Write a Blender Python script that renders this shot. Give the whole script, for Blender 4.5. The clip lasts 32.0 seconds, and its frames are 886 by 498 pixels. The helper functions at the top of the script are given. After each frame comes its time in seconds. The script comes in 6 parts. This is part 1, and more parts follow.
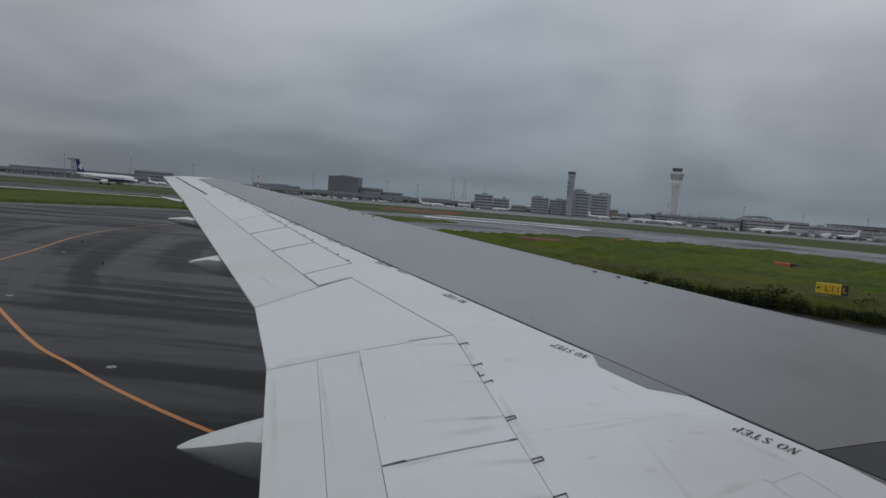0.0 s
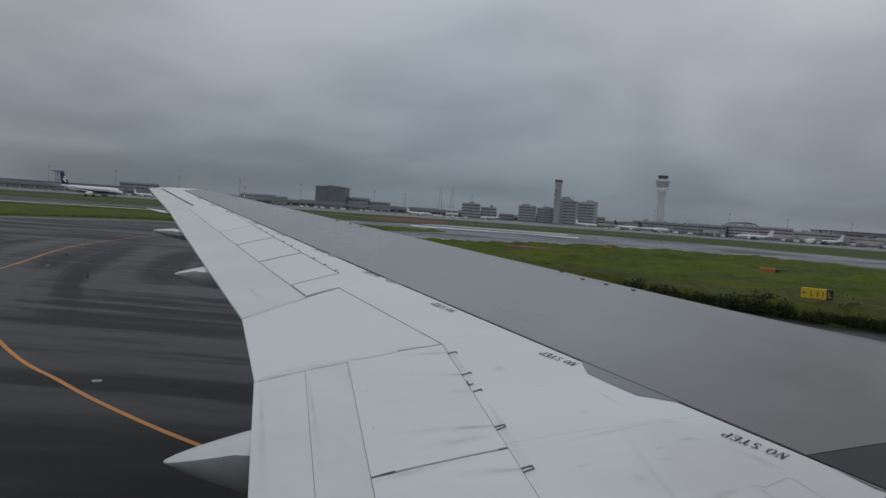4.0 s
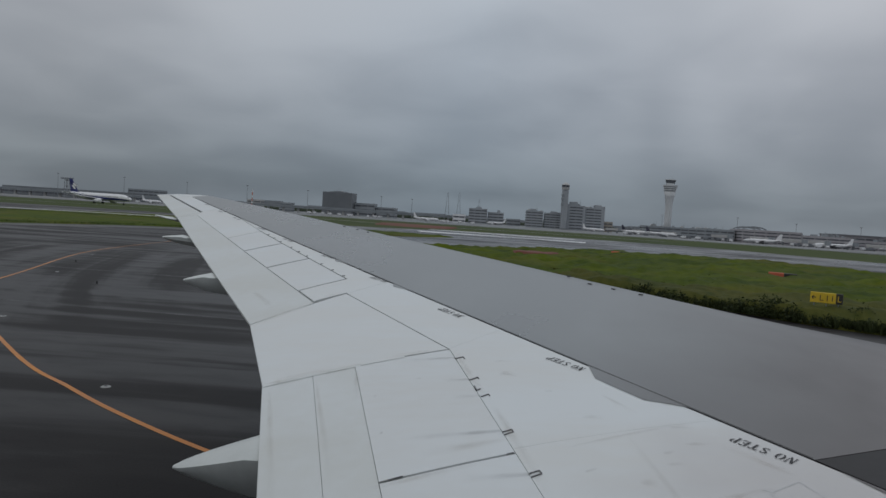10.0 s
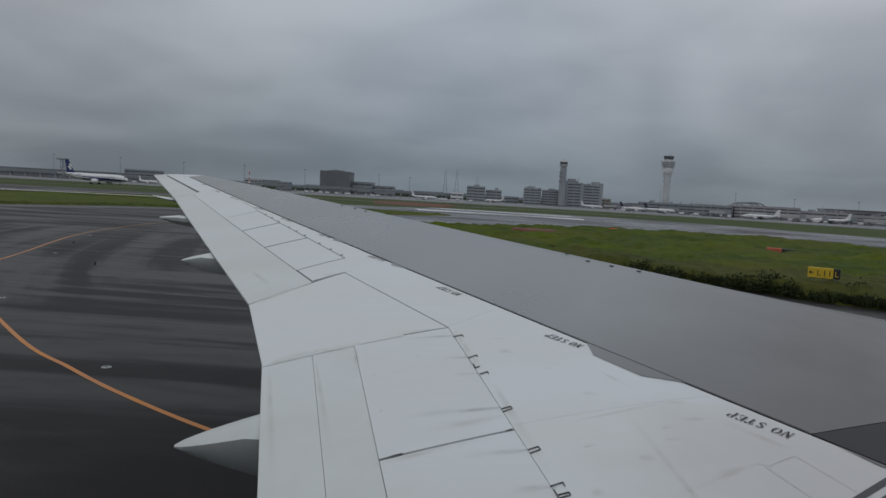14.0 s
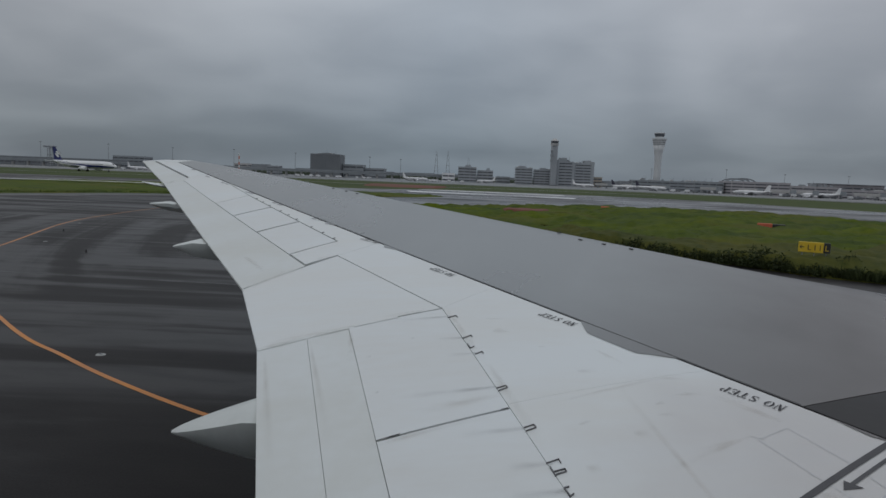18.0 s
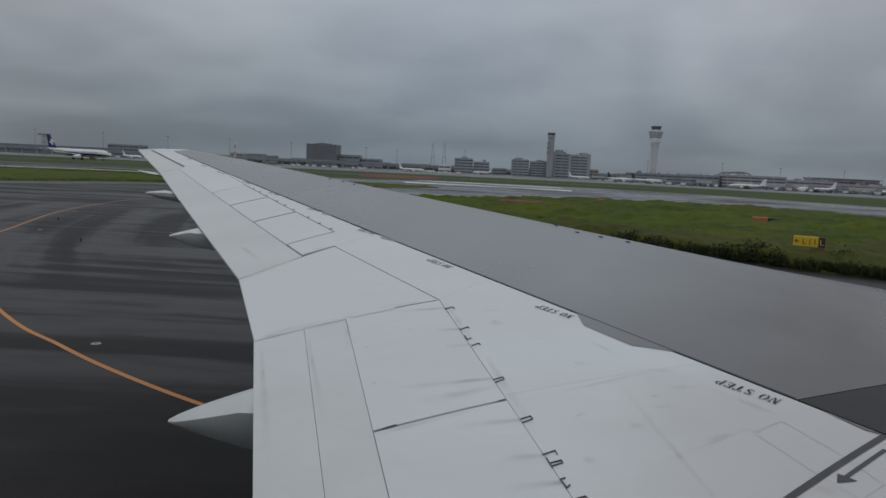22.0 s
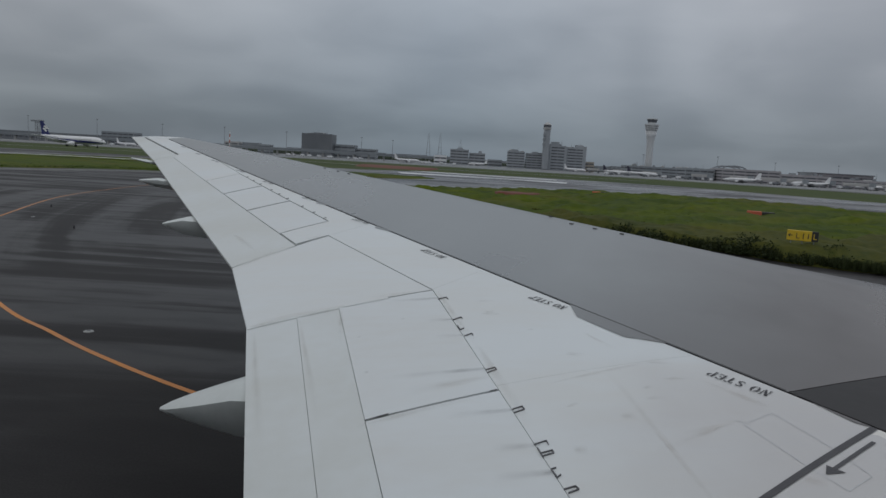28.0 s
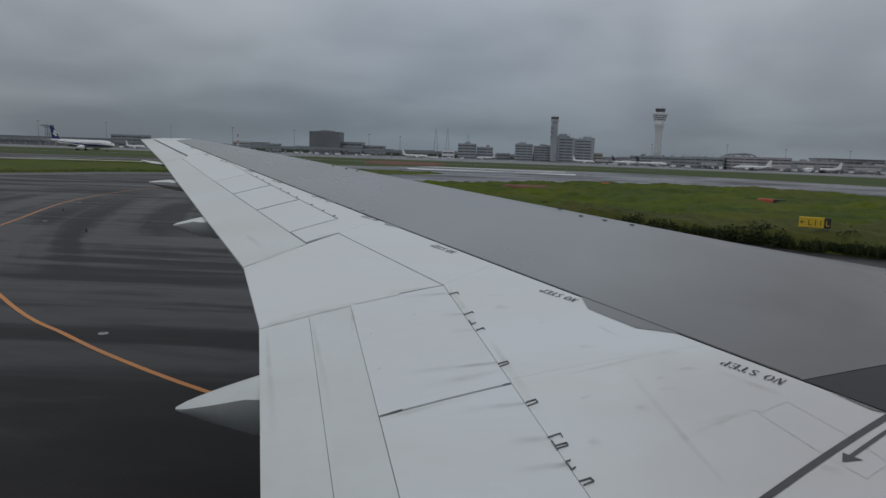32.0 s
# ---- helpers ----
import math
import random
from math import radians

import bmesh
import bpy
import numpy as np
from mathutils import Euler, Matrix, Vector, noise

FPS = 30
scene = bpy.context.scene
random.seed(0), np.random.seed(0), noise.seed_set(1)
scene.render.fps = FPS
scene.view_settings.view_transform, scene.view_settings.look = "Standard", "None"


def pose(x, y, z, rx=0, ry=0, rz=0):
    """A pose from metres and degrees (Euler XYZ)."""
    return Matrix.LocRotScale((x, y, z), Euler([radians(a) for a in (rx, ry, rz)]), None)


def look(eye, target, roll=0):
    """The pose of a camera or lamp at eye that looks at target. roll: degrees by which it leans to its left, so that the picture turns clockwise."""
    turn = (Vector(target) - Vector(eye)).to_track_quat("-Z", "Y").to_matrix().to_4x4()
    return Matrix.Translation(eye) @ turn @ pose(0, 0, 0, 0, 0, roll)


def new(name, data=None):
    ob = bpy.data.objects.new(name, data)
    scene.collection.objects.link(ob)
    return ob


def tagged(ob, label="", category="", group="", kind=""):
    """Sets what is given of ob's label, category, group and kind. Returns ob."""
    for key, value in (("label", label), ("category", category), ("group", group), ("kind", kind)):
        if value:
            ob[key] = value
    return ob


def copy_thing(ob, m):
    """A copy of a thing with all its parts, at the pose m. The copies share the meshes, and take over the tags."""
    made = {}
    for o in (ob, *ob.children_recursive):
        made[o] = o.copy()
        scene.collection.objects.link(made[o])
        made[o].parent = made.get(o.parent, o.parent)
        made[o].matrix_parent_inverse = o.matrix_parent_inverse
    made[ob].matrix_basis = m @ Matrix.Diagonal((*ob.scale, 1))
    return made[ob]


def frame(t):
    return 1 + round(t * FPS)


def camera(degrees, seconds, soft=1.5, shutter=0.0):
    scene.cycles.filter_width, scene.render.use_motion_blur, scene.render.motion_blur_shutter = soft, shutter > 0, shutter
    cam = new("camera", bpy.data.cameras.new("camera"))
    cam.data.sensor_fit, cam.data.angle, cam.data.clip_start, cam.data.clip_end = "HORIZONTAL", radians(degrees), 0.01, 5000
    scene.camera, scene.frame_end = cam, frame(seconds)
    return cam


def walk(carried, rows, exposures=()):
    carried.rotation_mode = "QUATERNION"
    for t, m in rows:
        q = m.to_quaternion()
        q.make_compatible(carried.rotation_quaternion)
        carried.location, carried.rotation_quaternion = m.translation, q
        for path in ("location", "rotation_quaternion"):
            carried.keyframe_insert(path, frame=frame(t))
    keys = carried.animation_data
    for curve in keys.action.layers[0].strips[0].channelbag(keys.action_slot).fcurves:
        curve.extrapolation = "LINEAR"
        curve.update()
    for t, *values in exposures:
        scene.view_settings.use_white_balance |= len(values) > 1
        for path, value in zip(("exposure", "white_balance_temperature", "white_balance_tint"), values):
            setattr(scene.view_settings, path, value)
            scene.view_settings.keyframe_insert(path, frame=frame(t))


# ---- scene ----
cam = camera(65.31, 32.0, soft=1.5)
PATH = [
    (0.0, -0.011, -0.002, 5.287, 85.87, 4.09, 4.78),
    (0.5, -0.01, -0.001, 5.285, 85.91, 3.58, 4.98),
    (1.0, -0.008, -0.003, 5.285, 85.91, 3.57, 4.84),
    (1.5, -0.011, -0.002, 5.284, 85.79, 3.51, 4.77),
    (2.0, -0.008, -0.004, 5.281, 86.11, 3.68, 4.17),
    (2.5, -0.013, 0.0, 5.286, 86.05, 3.39, 4.36),
    (3.0, -0.009, -0.004, 5.277, 86.05, 2.76, 3.35),
    (3.5, -0.006, 0.0, 5.279, 86.24, 3.24, 4.16),
    (4.0, -0.009, 0.006, 5.287, 86.68, 3.57, 3.84),
    (4.5, -0.012, -0.007, 5.286, 86.92, 3.48, 4.41),
    (6.5, -0.005, -0.009, 5.291, 86.9, 3.1, 4.31),
    (7.0, 0.0, -0.013, 5.285, 86.69, 2.94, 4.49),
    (7.5, -0.002, -0.009, 5.282, 87.03, 3.35, 4.36),
    (8.0, -0.012, -0.013, 5.281, 87.04, 3.38, 4.17),
    (8.5, 0.0, -0.011, 5.283, 86.91, 3.48, 4.52),
    (9.0, -0.006, -0.011, 5.283, 87.09, 3.56, 4.65),
    (9.5, -0.004, -0.014, 5.287, 87.02, 3.07, 4.54),
    (10.0, -0.007, -0.009, 5.287, 87.09, 3.34, 4.45),
    (10.5, -0.006, -0.011, 5.286, 86.91, 3.58, 4.66),
    (11.0, 0.001, -0.014, 5.287, 86.85, 2.96, 4.62),
    (11.5, -0.005, -0.012, 5.286, 86.51, 2.9, 4.6),
    (12.0, -0.009, -0.013, 5.285, 85.73, 3.3, 4.56),
    (12.5, -0.006, -0.011, 5.282, 86.01, 3.51, 4.31),
    (13.0, -0.004, -0.009, 5.285, 85.28, 3.23, 4.81),
    (13.5, -0.005, -0.007, 5.287, 85.42, 2.92, 4.58),
    (14.0, -0.005, -0.004, 5.29, 85.29, 2.9, 4.21),
    (14.5, -0.005, -0.002, 5.285, 84.97, 2.77, 4.11),
    (16.5, -0.009, -0.003, 5.284, 84.04, 2.2, 3.87),
    (17.0, -0.005, -0.001, 5.281, 83.9, 2.24, 3.62),
    (17.5, -0.009, -0.001, 5.291, 84.01, 2.24, 3.31),
    (18.0, -0.008, -0.001, 5.288, 83.77, 1.92, 3.52),
    (18.5, -0.007, -0.003, 5.29, 83.54, 1.97, 3.56),
    (19.0, -0.012, -0.002, 5.292, 83.61, 2.07, 3.38),
    (19.5, -0.014, -0.001, 5.294, 83.6, 2.42, 3.36),
    (20.0, -0.02, -0.003, 5.289, 83.29, 2.18, 3.43),
    (20.5, -0.023, -0.003, 5.29, 83.41, 2.46, 3.26),
    (21.0, -0.02, -0.004, 5.291, 83.15, 2.22, 3.44),
    (21.5, -0.021, -0.004, 5.284, 82.94, 1.84, 2.86),
    (22.0, -0.024, -0.004, 5.29, 83.06, 2.39, 3.14),
    (22.5, -0.026, -0.003, 5.289, 83.03, 2.36, 2.91),
    (23.0, -0.022, -0.002, 5.288, 82.97, 2.33, 2.63),
    (23.5, -0.019, 0.001, 5.29, 83.03, 2.78, 2.8),
    (24.0, -0.017, 0.002, 5.294, 83.19, 3.22, 2.88),
    (24.5, -0.021, 0.0, 5.295, 83.34, 3.17, 2.82),
    (25.0, -0.024, -0.002, 5.288, 83.11, 3.33, 2.49),
    (25.5, -0.024, -0.0, 5.29, 82.8, 3.68, 2.55),
    (27.5, -0.017, 0.004, 5.278, 82.79, 3.36, 2.58),
    (28.0, -0.015, 0.006, 5.28, 82.34, 2.98, 2.67),
    (28.5, -0.014, 0.009, 5.283, 82.27, 2.97, 2.77),
    (29.0, -0.017, 0.006, 5.281, 82.33, 2.82, 2.69),
    (29.5, -0.016, 0.003, 5.277, 82.56, 2.66, 2.8),
    (30.0, -0.017, 0.004, 5.282, 82.26, 1.95, 2.94),
    (30.5, -0.017, 0.004, 5.288, 82.21, 1.99, 3.17),
    (31.0, -0.017, 0.003, 5.285, 82.56, 2.3, 3.15),
    (31.5, -0.02, 0.0, 5.282, 82.5, 1.99, 3.05),
    (32.0, -0.015, 0.0, 5.283, 81.89, 1.59, 3.48),
]
# the airliner stands a little nose-light and wing-low on its gear
STANCE = pose(0, 0, 5.3, 0.40, -0.30, 0) @ pose(0, 0, -5.3)
walk(cam, [(t, STANCE @ pose(x, y, z, tilt, 0, turn) @ pose(0, 0, 0, 0, 0, lean)) for t, x, y, z, tilt, lean, turn in PATH])

# ---- world and sun: a closed cloud cover after rain ----
world = bpy.data.worlds.new("overcast")
scene.world = world
world.use_nodes = True
wn, wl = world.node_tree.nodes, world.node_tree.links
wn.clear()
w_out, w_bg = wn.new("ShaderNodeOutputWorld"), wn.new("ShaderNodeBackground")
w_sky = wn.new("ShaderNodeTexSky")
w_sky.sky_type, w_sky.sun_disc, w_sky.sun_elevation, w_sky.sun_rotation = "NISHITA", False, radians(55), radians(200)
w_co = wn.new("ShaderNodeTexCoord")
w_sep = wn.new("ShaderNodeSeparateXYZ")
wl.new(w_co.outputs["Generated"], w_sep.inputs[0])


def wmath(op, a, b):
    n = wn.new("ShaderNodeMath")
    n.operation = op
    for i, v in enumerate((a, b)):
        if isinstance(v, (int, float)):
            n.inputs[i].default_value = v
        else:
            wl.new(v, n.inputs[i])
    n.inputs[2].default_value = 0.5
    return n.outputs[0]


w_up = wmath("MAXIMUM", w_sep.outputs[2], 0.0)
w_den = wmath("ADD", w_up, 0.26)
w_vec = wn.new("ShaderNodeCombineXYZ")
wl.new(wmath("DIVIDE", w_sep.outputs[0], w_den), w_vec.inputs[0])
wl.new(wmath("DIVIDE", w_sep.outputs[1], w_den), w_vec.inputs[1])
w_vec.inputs[2].default_value = 1.12
w_big, w_small = wn.new("ShaderNodeTexNoise"), wn.new("ShaderNodeTexNoise")
for n, sc, de, ro, di in ((w_big, 1.0, 2.0, 0.4, 0.6), (w_small, 2.9, 4.0, 0.45, 0.4)):
    wl.new(w_vec.outputs[0], n.inputs["Vector"])
    n.inputs["Scale"].default_value, n.inputs["Detail"].default_value = sc, de
    n.inputs["Roughness"].default_value, n.inputs["Distortion"].default_value = ro, di
w_mix = wmath("ADD", wmath("MULTIPLY", w_big.outputs["Fac"], 0.76), wmath("MULTIPLY", w_small.outputs["Fac"], 0.24))
w_ramp = wn.new("ShaderNodeValToRGB")
w_ramp.color_ramp.interpolation = "EASE"
w_ramp.color_ramp.elements[0].position, w_ramp.color_ramp.elements[0].color = 0.33, (0.83, 0.845, 0.868, 1)
w_ramp.color_ramp.elements[1].position, w_ramp.color_ramp.elements[1].color = 0.67, (1.18, 1.178, 1.18, 1)
wl.new(w_mix, w_ramp.inputs[0])
w_grad = wn.new("ShaderNodeValToRGB")
w_els = w_grad.color_ramp.elements
w_els[0].position, w_els[0].color = 0.0, (0.146, 0.173, 0.199, 1)
w_els[1].position, w_els[1].color = 1.0, (0.465, 0.49, 0.525, 1)
for p, c in ((0.04, (0.160, 0.188, 0.214)), (0.11, (0.238, 0.264, 0.292)), (0.22, (0.338, 0.363, 0.392)), (0.32, (0.382, 0.405, 0.432)), (0.5, (0.42, 0.44, 0.465))):
    w_els.new(p).color = (*c, 1)
wl.new(w_up, w_grad.inputs[0])
w_mul = wn.new("ShaderNodeMix")
w_mul.data_type, w_mul.blend_type = "RGBA", "MULTIPLY"
w_mul.inputs[0].default_value = 1.0
wl.new(w_grad.outputs[0], w_mul.inputs[6])
wl.new(w_ramp.outputs[0], w_mul.inputs[7])
w_add = wn.new("ShaderNodeMix")
w_add.data_type, w_add.blend_type = "RGBA", "ADD"
w_add.inputs[0].default_value = 0.004
wl.new(w_mul.outputs[2], w_add.inputs[6])
wl.new(w_sky.outputs[0], w_add.inputs[7])
# the cloud is thinner and warmer on one side
w_dot = wn.new("ShaderNodeVectorMath")
w_dot.operation = "DOT_PRODUCT"
wl.new(w_co.outputs["Generated"], w_dot.inputs[0])
w_dot.inputs[1].default_value = (0.94, 0.34, 0.0)
w_side = wn.new("ShaderNodeValToRGB")
w_side.color_ramp.elements[0].position, w_side.color_ramp.elements[0].color = 0.38, (1.02, 0.995, 0.980, 1)
w_side.color_ramp.elements[1].position, w_side.color_ramp.elements[1].color = 0.95, (1.12, 1.07, 1.055, 1)
w_side.color_ramp.elements.new(0.64).color = (0.960, 0.995, 1.032, 1)
wl.new(wmath("MULTIPLY_ADD", w_dot.outputs["Value"], 0.5), w_side.inputs[0])
w_warm = wn.new("ShaderNodeMix")
w_warm.data_type, w_warm.blend_type = "RGBA", "MULTIPLY"
w_warm.inputs[0].default_value = 1.0
wl.new(w_add.outputs[2], w_warm.inputs[6])
wl.new(w_side.outputs[0], w_warm.inputs[7])
wl.new(w_warm.outputs[2], w_bg.inputs[0])
w_bg.inputs[1].default_value = 1.0
wl.new(w_bg.outputs[0], w_out.inputs[0])

sun = new("sun", bpy.data.lights.new("sun", "SUN"))
sun.data.energy, sun.data.angle, sun.data.color = 0.3, radians(40), (1.0, 0.97, 0.93)
sun.matrix_world = look((0, 0, 60), (12, 22, 0))


# ---- materials ----
def shade(name, dark, light, scale=3.0, rough=(0.4, 0.6), metal=0.0, bump=0.0, bump_scale=40.0, stretch=(1, 1, 1),
          fine=0.3, coat=0.0, per_object=0.0, soft=(0.35, 0.65), rough_scale=None):
    """A material that goes from dark to light by noise at two scales, in metres of the world."""
    m = bpy.data.materials.new(name)
    m.use_nodes = True
    nt, ns = m.node_tree, m.node_tree.nodes
    b = ns["Principled BSDF"]
    geo = ns.new("ShaderNodeNewGeometry")
    mp = ns.new("ShaderNodeMapping")
    mp.inputs["Scale"].default_value = stretch
    nt.links.new(geo.outputs["Position"], mp.inputs[0])

    def noise_at(s, detail):
        n = ns.new("ShaderNodeTexNoise")
        n.inputs["Scale"].default_value, n.inputs["Detail"].default_value = s, detail
        nt.links.new(mp.outputs[0], n.inputs["Vector"])
        return n.outputs["Fac"]

    big, small = noise_at(scale, 4.0), noise_at(scale * 11.0, 3.0)
    mix = ns.new("ShaderNodeMath")
    mix.operation = "MULTIPLY_ADD"
    nt.links.new(small, mix.inputs[0])
    mix.inputs[1].default_value = fine
    mul = ns.new("ShaderNodeMath")
    mul.operation = "MULTIPLY"
    nt.links.new(big, mul.inputs[0])
    mul.inputs[1].default_value = 1.0 - fine
    nt.links.new(mul.outputs[0], mix.inputs[2])
    fac = mix.outputs[0]
    if per_object:
        info = ns.new("ShaderNodeObjectInfo")
        ma = ns.new("ShaderNodeMath")
        ma.operation = "MULTIPLY_ADD"
        nt.links.new(info.outputs["Random"], ma.inputs[0])
        ma.inputs[1].default_value = per_object
        nt.links.new(fac, ma.inputs[2])
        fac = ma.outputs[0]
    ramp = ns.new("ShaderNodeValToRGB")
    ramp.color_ramp.elements[0].position, ramp.color_ramp.elements[0].color = soft[0], (*dark, 1)
    ramp.color_ramp.elements[1].position, ramp.color_ramp.elements[1].color = soft[1], (*light, 1)
    nt.links.new(fac, ramp.inputs[0])
    nt.links.new(ramp.outputs[0], b.inputs["Base Color"])
    rr = ns.new("ShaderNodeMapRange")
    rr.inputs["From Min"].default_value, rr.inputs["From Max"].default_value = 0.35, 0.65
    rr.inputs["To Min"].default_value, rr.inputs["To Max"].default_value = rough
    nt.links.new(noise_at(rough_scale, 4.0) if rough_scale else mix.outputs[0], rr.inputs["Value"])
    nt.links.new(rr.outputs[0], b.inputs["Roughness"])
    b.inputs["Metallic"].default_value = metal
    b.inputs["Coat Weight"].default_value = coat
    if bump:
        bp = ns.new("ShaderNodeBump")
        bp.inputs["Strength"].default_value, bp.inputs["Distance"].default_value = bump, 0.02
        nt.links.new(noise_at(bump_scale, 4.0), bp.inputs["Height"])
        nt.links.new(bp.outputs[0], b.inputs["Normal"])
    return m


M = {}
M["white_skin"] = shade("white_wing_paint", (0.672, 0.690, 0.672), (0.704, 0.746, 0.756), 0.55, (0.34, 0.46), fine=0.25, stretch=(0.5, 1.5, 1))
M["spoiler"] = shade("white_composite_paint", (0.660, 0.682, 0.672), (0.700, 0.742, 0.754), 0.6, (0.36, 0.48), fine=0.3, stretch=(0.6, 1.6, 1))
M["flap"] = shade("pale_grey_paint", (0.595, 0.618, 0.590), (0.668, 0.706, 0.706), 0.6, (0.36, 0.5), fine=0.25)
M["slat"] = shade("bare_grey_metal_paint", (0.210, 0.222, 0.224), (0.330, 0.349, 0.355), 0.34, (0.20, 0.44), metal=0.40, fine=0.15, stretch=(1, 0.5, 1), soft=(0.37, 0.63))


def add_dimming_tint(m, tint, full, none, most):
    """Dimming painted as a brownish tint at the leading edge that thins out towards the tip and the seam."""
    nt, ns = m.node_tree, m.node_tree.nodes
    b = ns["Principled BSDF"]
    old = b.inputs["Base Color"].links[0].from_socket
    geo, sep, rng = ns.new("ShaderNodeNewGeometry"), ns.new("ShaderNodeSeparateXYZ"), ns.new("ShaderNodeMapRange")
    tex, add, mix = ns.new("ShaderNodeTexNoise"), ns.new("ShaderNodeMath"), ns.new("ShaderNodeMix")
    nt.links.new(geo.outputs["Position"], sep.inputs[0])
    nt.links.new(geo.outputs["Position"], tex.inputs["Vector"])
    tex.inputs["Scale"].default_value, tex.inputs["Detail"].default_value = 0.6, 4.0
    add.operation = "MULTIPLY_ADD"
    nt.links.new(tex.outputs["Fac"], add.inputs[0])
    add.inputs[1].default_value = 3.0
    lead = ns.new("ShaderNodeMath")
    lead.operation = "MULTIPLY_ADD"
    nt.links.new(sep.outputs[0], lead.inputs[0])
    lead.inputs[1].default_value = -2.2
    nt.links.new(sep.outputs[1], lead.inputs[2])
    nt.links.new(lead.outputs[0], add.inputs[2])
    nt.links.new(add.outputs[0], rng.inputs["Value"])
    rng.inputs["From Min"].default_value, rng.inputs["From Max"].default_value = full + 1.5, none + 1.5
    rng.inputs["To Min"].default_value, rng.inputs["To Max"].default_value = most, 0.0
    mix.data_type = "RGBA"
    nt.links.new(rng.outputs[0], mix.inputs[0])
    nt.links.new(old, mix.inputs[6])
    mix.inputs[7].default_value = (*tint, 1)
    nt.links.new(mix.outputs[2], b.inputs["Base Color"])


# slat darkened in its colour towards leading edge and root, for dimmer light there
add_dimming_tint(M["slat"], (0.110, 0.101, 0.100), -0.9, 5.6, 0.88)


def add_dim_spot(m, tint, centre, inner, outer, most):
    """A dimmed spot painted round one place of the skin, uneven at its rim."""
    nt, ns = m.node_tree, m.node_tree.nodes
    b = ns["Principled BSDF"]
    old = b.inputs["Base Color"].links[0].from_socket
    geo, dist, rng = ns.new("ShaderNodeNewGeometry"), ns.new("ShaderNodeVectorMath"), ns.new("ShaderNodeMapRange")
    tex, add, mix = ns.new("ShaderNodeTexNoise"), ns.new("ShaderNodeMath"), ns.new("ShaderNodeMix")
    dist.operation = "DISTANCE"
    nt.links.new(geo.outputs["Position"], dist.inputs[0])
    dist.inputs[1].default_value = centre
    nt.links.new(geo.outputs["Position"], tex.inputs["Vector"])
    tex.inputs["Scale"].default_value, tex.inputs["Detail"].default_value = 1.4, 5.0
    add.operation = "MULTIPLY_ADD"
    nt.links.new(tex.outputs["Fac"], add.inputs[0])
    add.inputs[1].default_value = 1.2
    nt.links.new(dist.outputs["Value"], add.inputs[2])
    nt.links.new(add.outputs[0], rng.inputs["Value"])
    rng.interpolation_type = "SMOOTHSTEP"
    rng.inputs["From Min"].default_value, rng.inputs["From Max"].default_value = inner + 0.6, outer + 0.6
    rng.inputs["To Min"].default_value, rng.inputs["To Max"].default_value = most, 0.0
    mix.data_type = "RGBA"
    nt.links.new(rng.outputs[0], mix.inputs[0])
    nt.links.new(old, mix.inputs[6])
    mix.inputs[7].default_value = (*tint, 1)
    nt.links.new(mix.outputs[2], b.inputs["Base Color"])


# skin by the root painted darker and warmer, for shade and window dimming
add_dim_spot(M["white_skin"], (0.47, 0.445, 0.44), (2.35, 3.75, 3.85), 0.3, 2.1, 0.62)
M["walkway_white"] = shade("warm_white_walkway", (0.70, 0.69, 0.65), (0.76, 0.75, 0.71), 1.2, (0.4, 0.55), fine=0.3)
M["dark_slat"] = shade("dark_grey_paint", (0.020, 0.019, 0.020), (0.034, 0.033, 0.034), 1.5, (0.5, 0.65))
M["gap"] = shade("dark_seal", (0.03, 0.03, 0.032), (0.05, 0.05, 0.052), 4.0, (0.6, 0.8))
M["belly"] = shade("grey_underside_paint", (0.40, 0.41, 0.42), (0.50, 0.51, 0.52), 0.8, (0.4, 0.55))
M["own_hull"] = shade("fuselage_paint", (0.62, 0.63, 0.64), (0.70, 0.71, 0.72), 0.8, (0.35, 0.5))
M["fairing"] = shade("fairing_grey_paint", (0.57, 0.605, 0.59), (0.65, 0.685, 0.67), 1.5, (0.36, 0.5))
M["black"] = shade("black_paint", (0.02, 0.02, 0.022), (0.035, 0.035, 0.037), 6.0, (0.4, 0.6))
M["stencil"] = shade("worn_black_stencil", (0.02, 0.02, 0.023), (0.06, 0.06, 0.065), 14.0, (0.5, 0.7))
M["faded_stencil"] = shade("faded_stencil", (0.26, 0.26, 0.27), (0.46, 0.47, 0.48), 9.0, (0.5, 0.7))
M["seal"] = shade("grey_rubber_seal", (0.16, 0.17, 0.185), (0.24, 0.25, 0.27), 5.0, (0.5, 0.7))
M["walkway"] = shade("black_antislip_paint", (0.06, 0.06, 0.065), (0.10, 0.10, 0.105), 8.0, (0.6, 0.8), bump=0.2, bump_scale=300)
M["steel"] = shade("hinge_steel", (0.10, 0.10, 0.105), (0.20, 0.20, 0.21), 20.0, (0.4, 0.6), metal=0.3)
M["smudge"] = shade("grime_streak", (0.48, 0.50, 0.51), (0.66, 0.68, 0.69), 9.0, (0.4, 0.5), stretch=(0.4, 2.0, 1))


# ---- mesh helpers ----
def mesh_part(name, verts, faces, material, parent=None, label="", smooth=False):
    me = bpy.data.meshes.new(name)
    me.from_pydata([tuple(v) for v in verts], [], faces)
    me.materials.append(material)
    if smooth:
        me.shade_smooth()
    me.update()
    ob = new(name, me)
    if parent is not None:
        ob.parent = parent
    if label:
        ob["label"] = label
    return ob


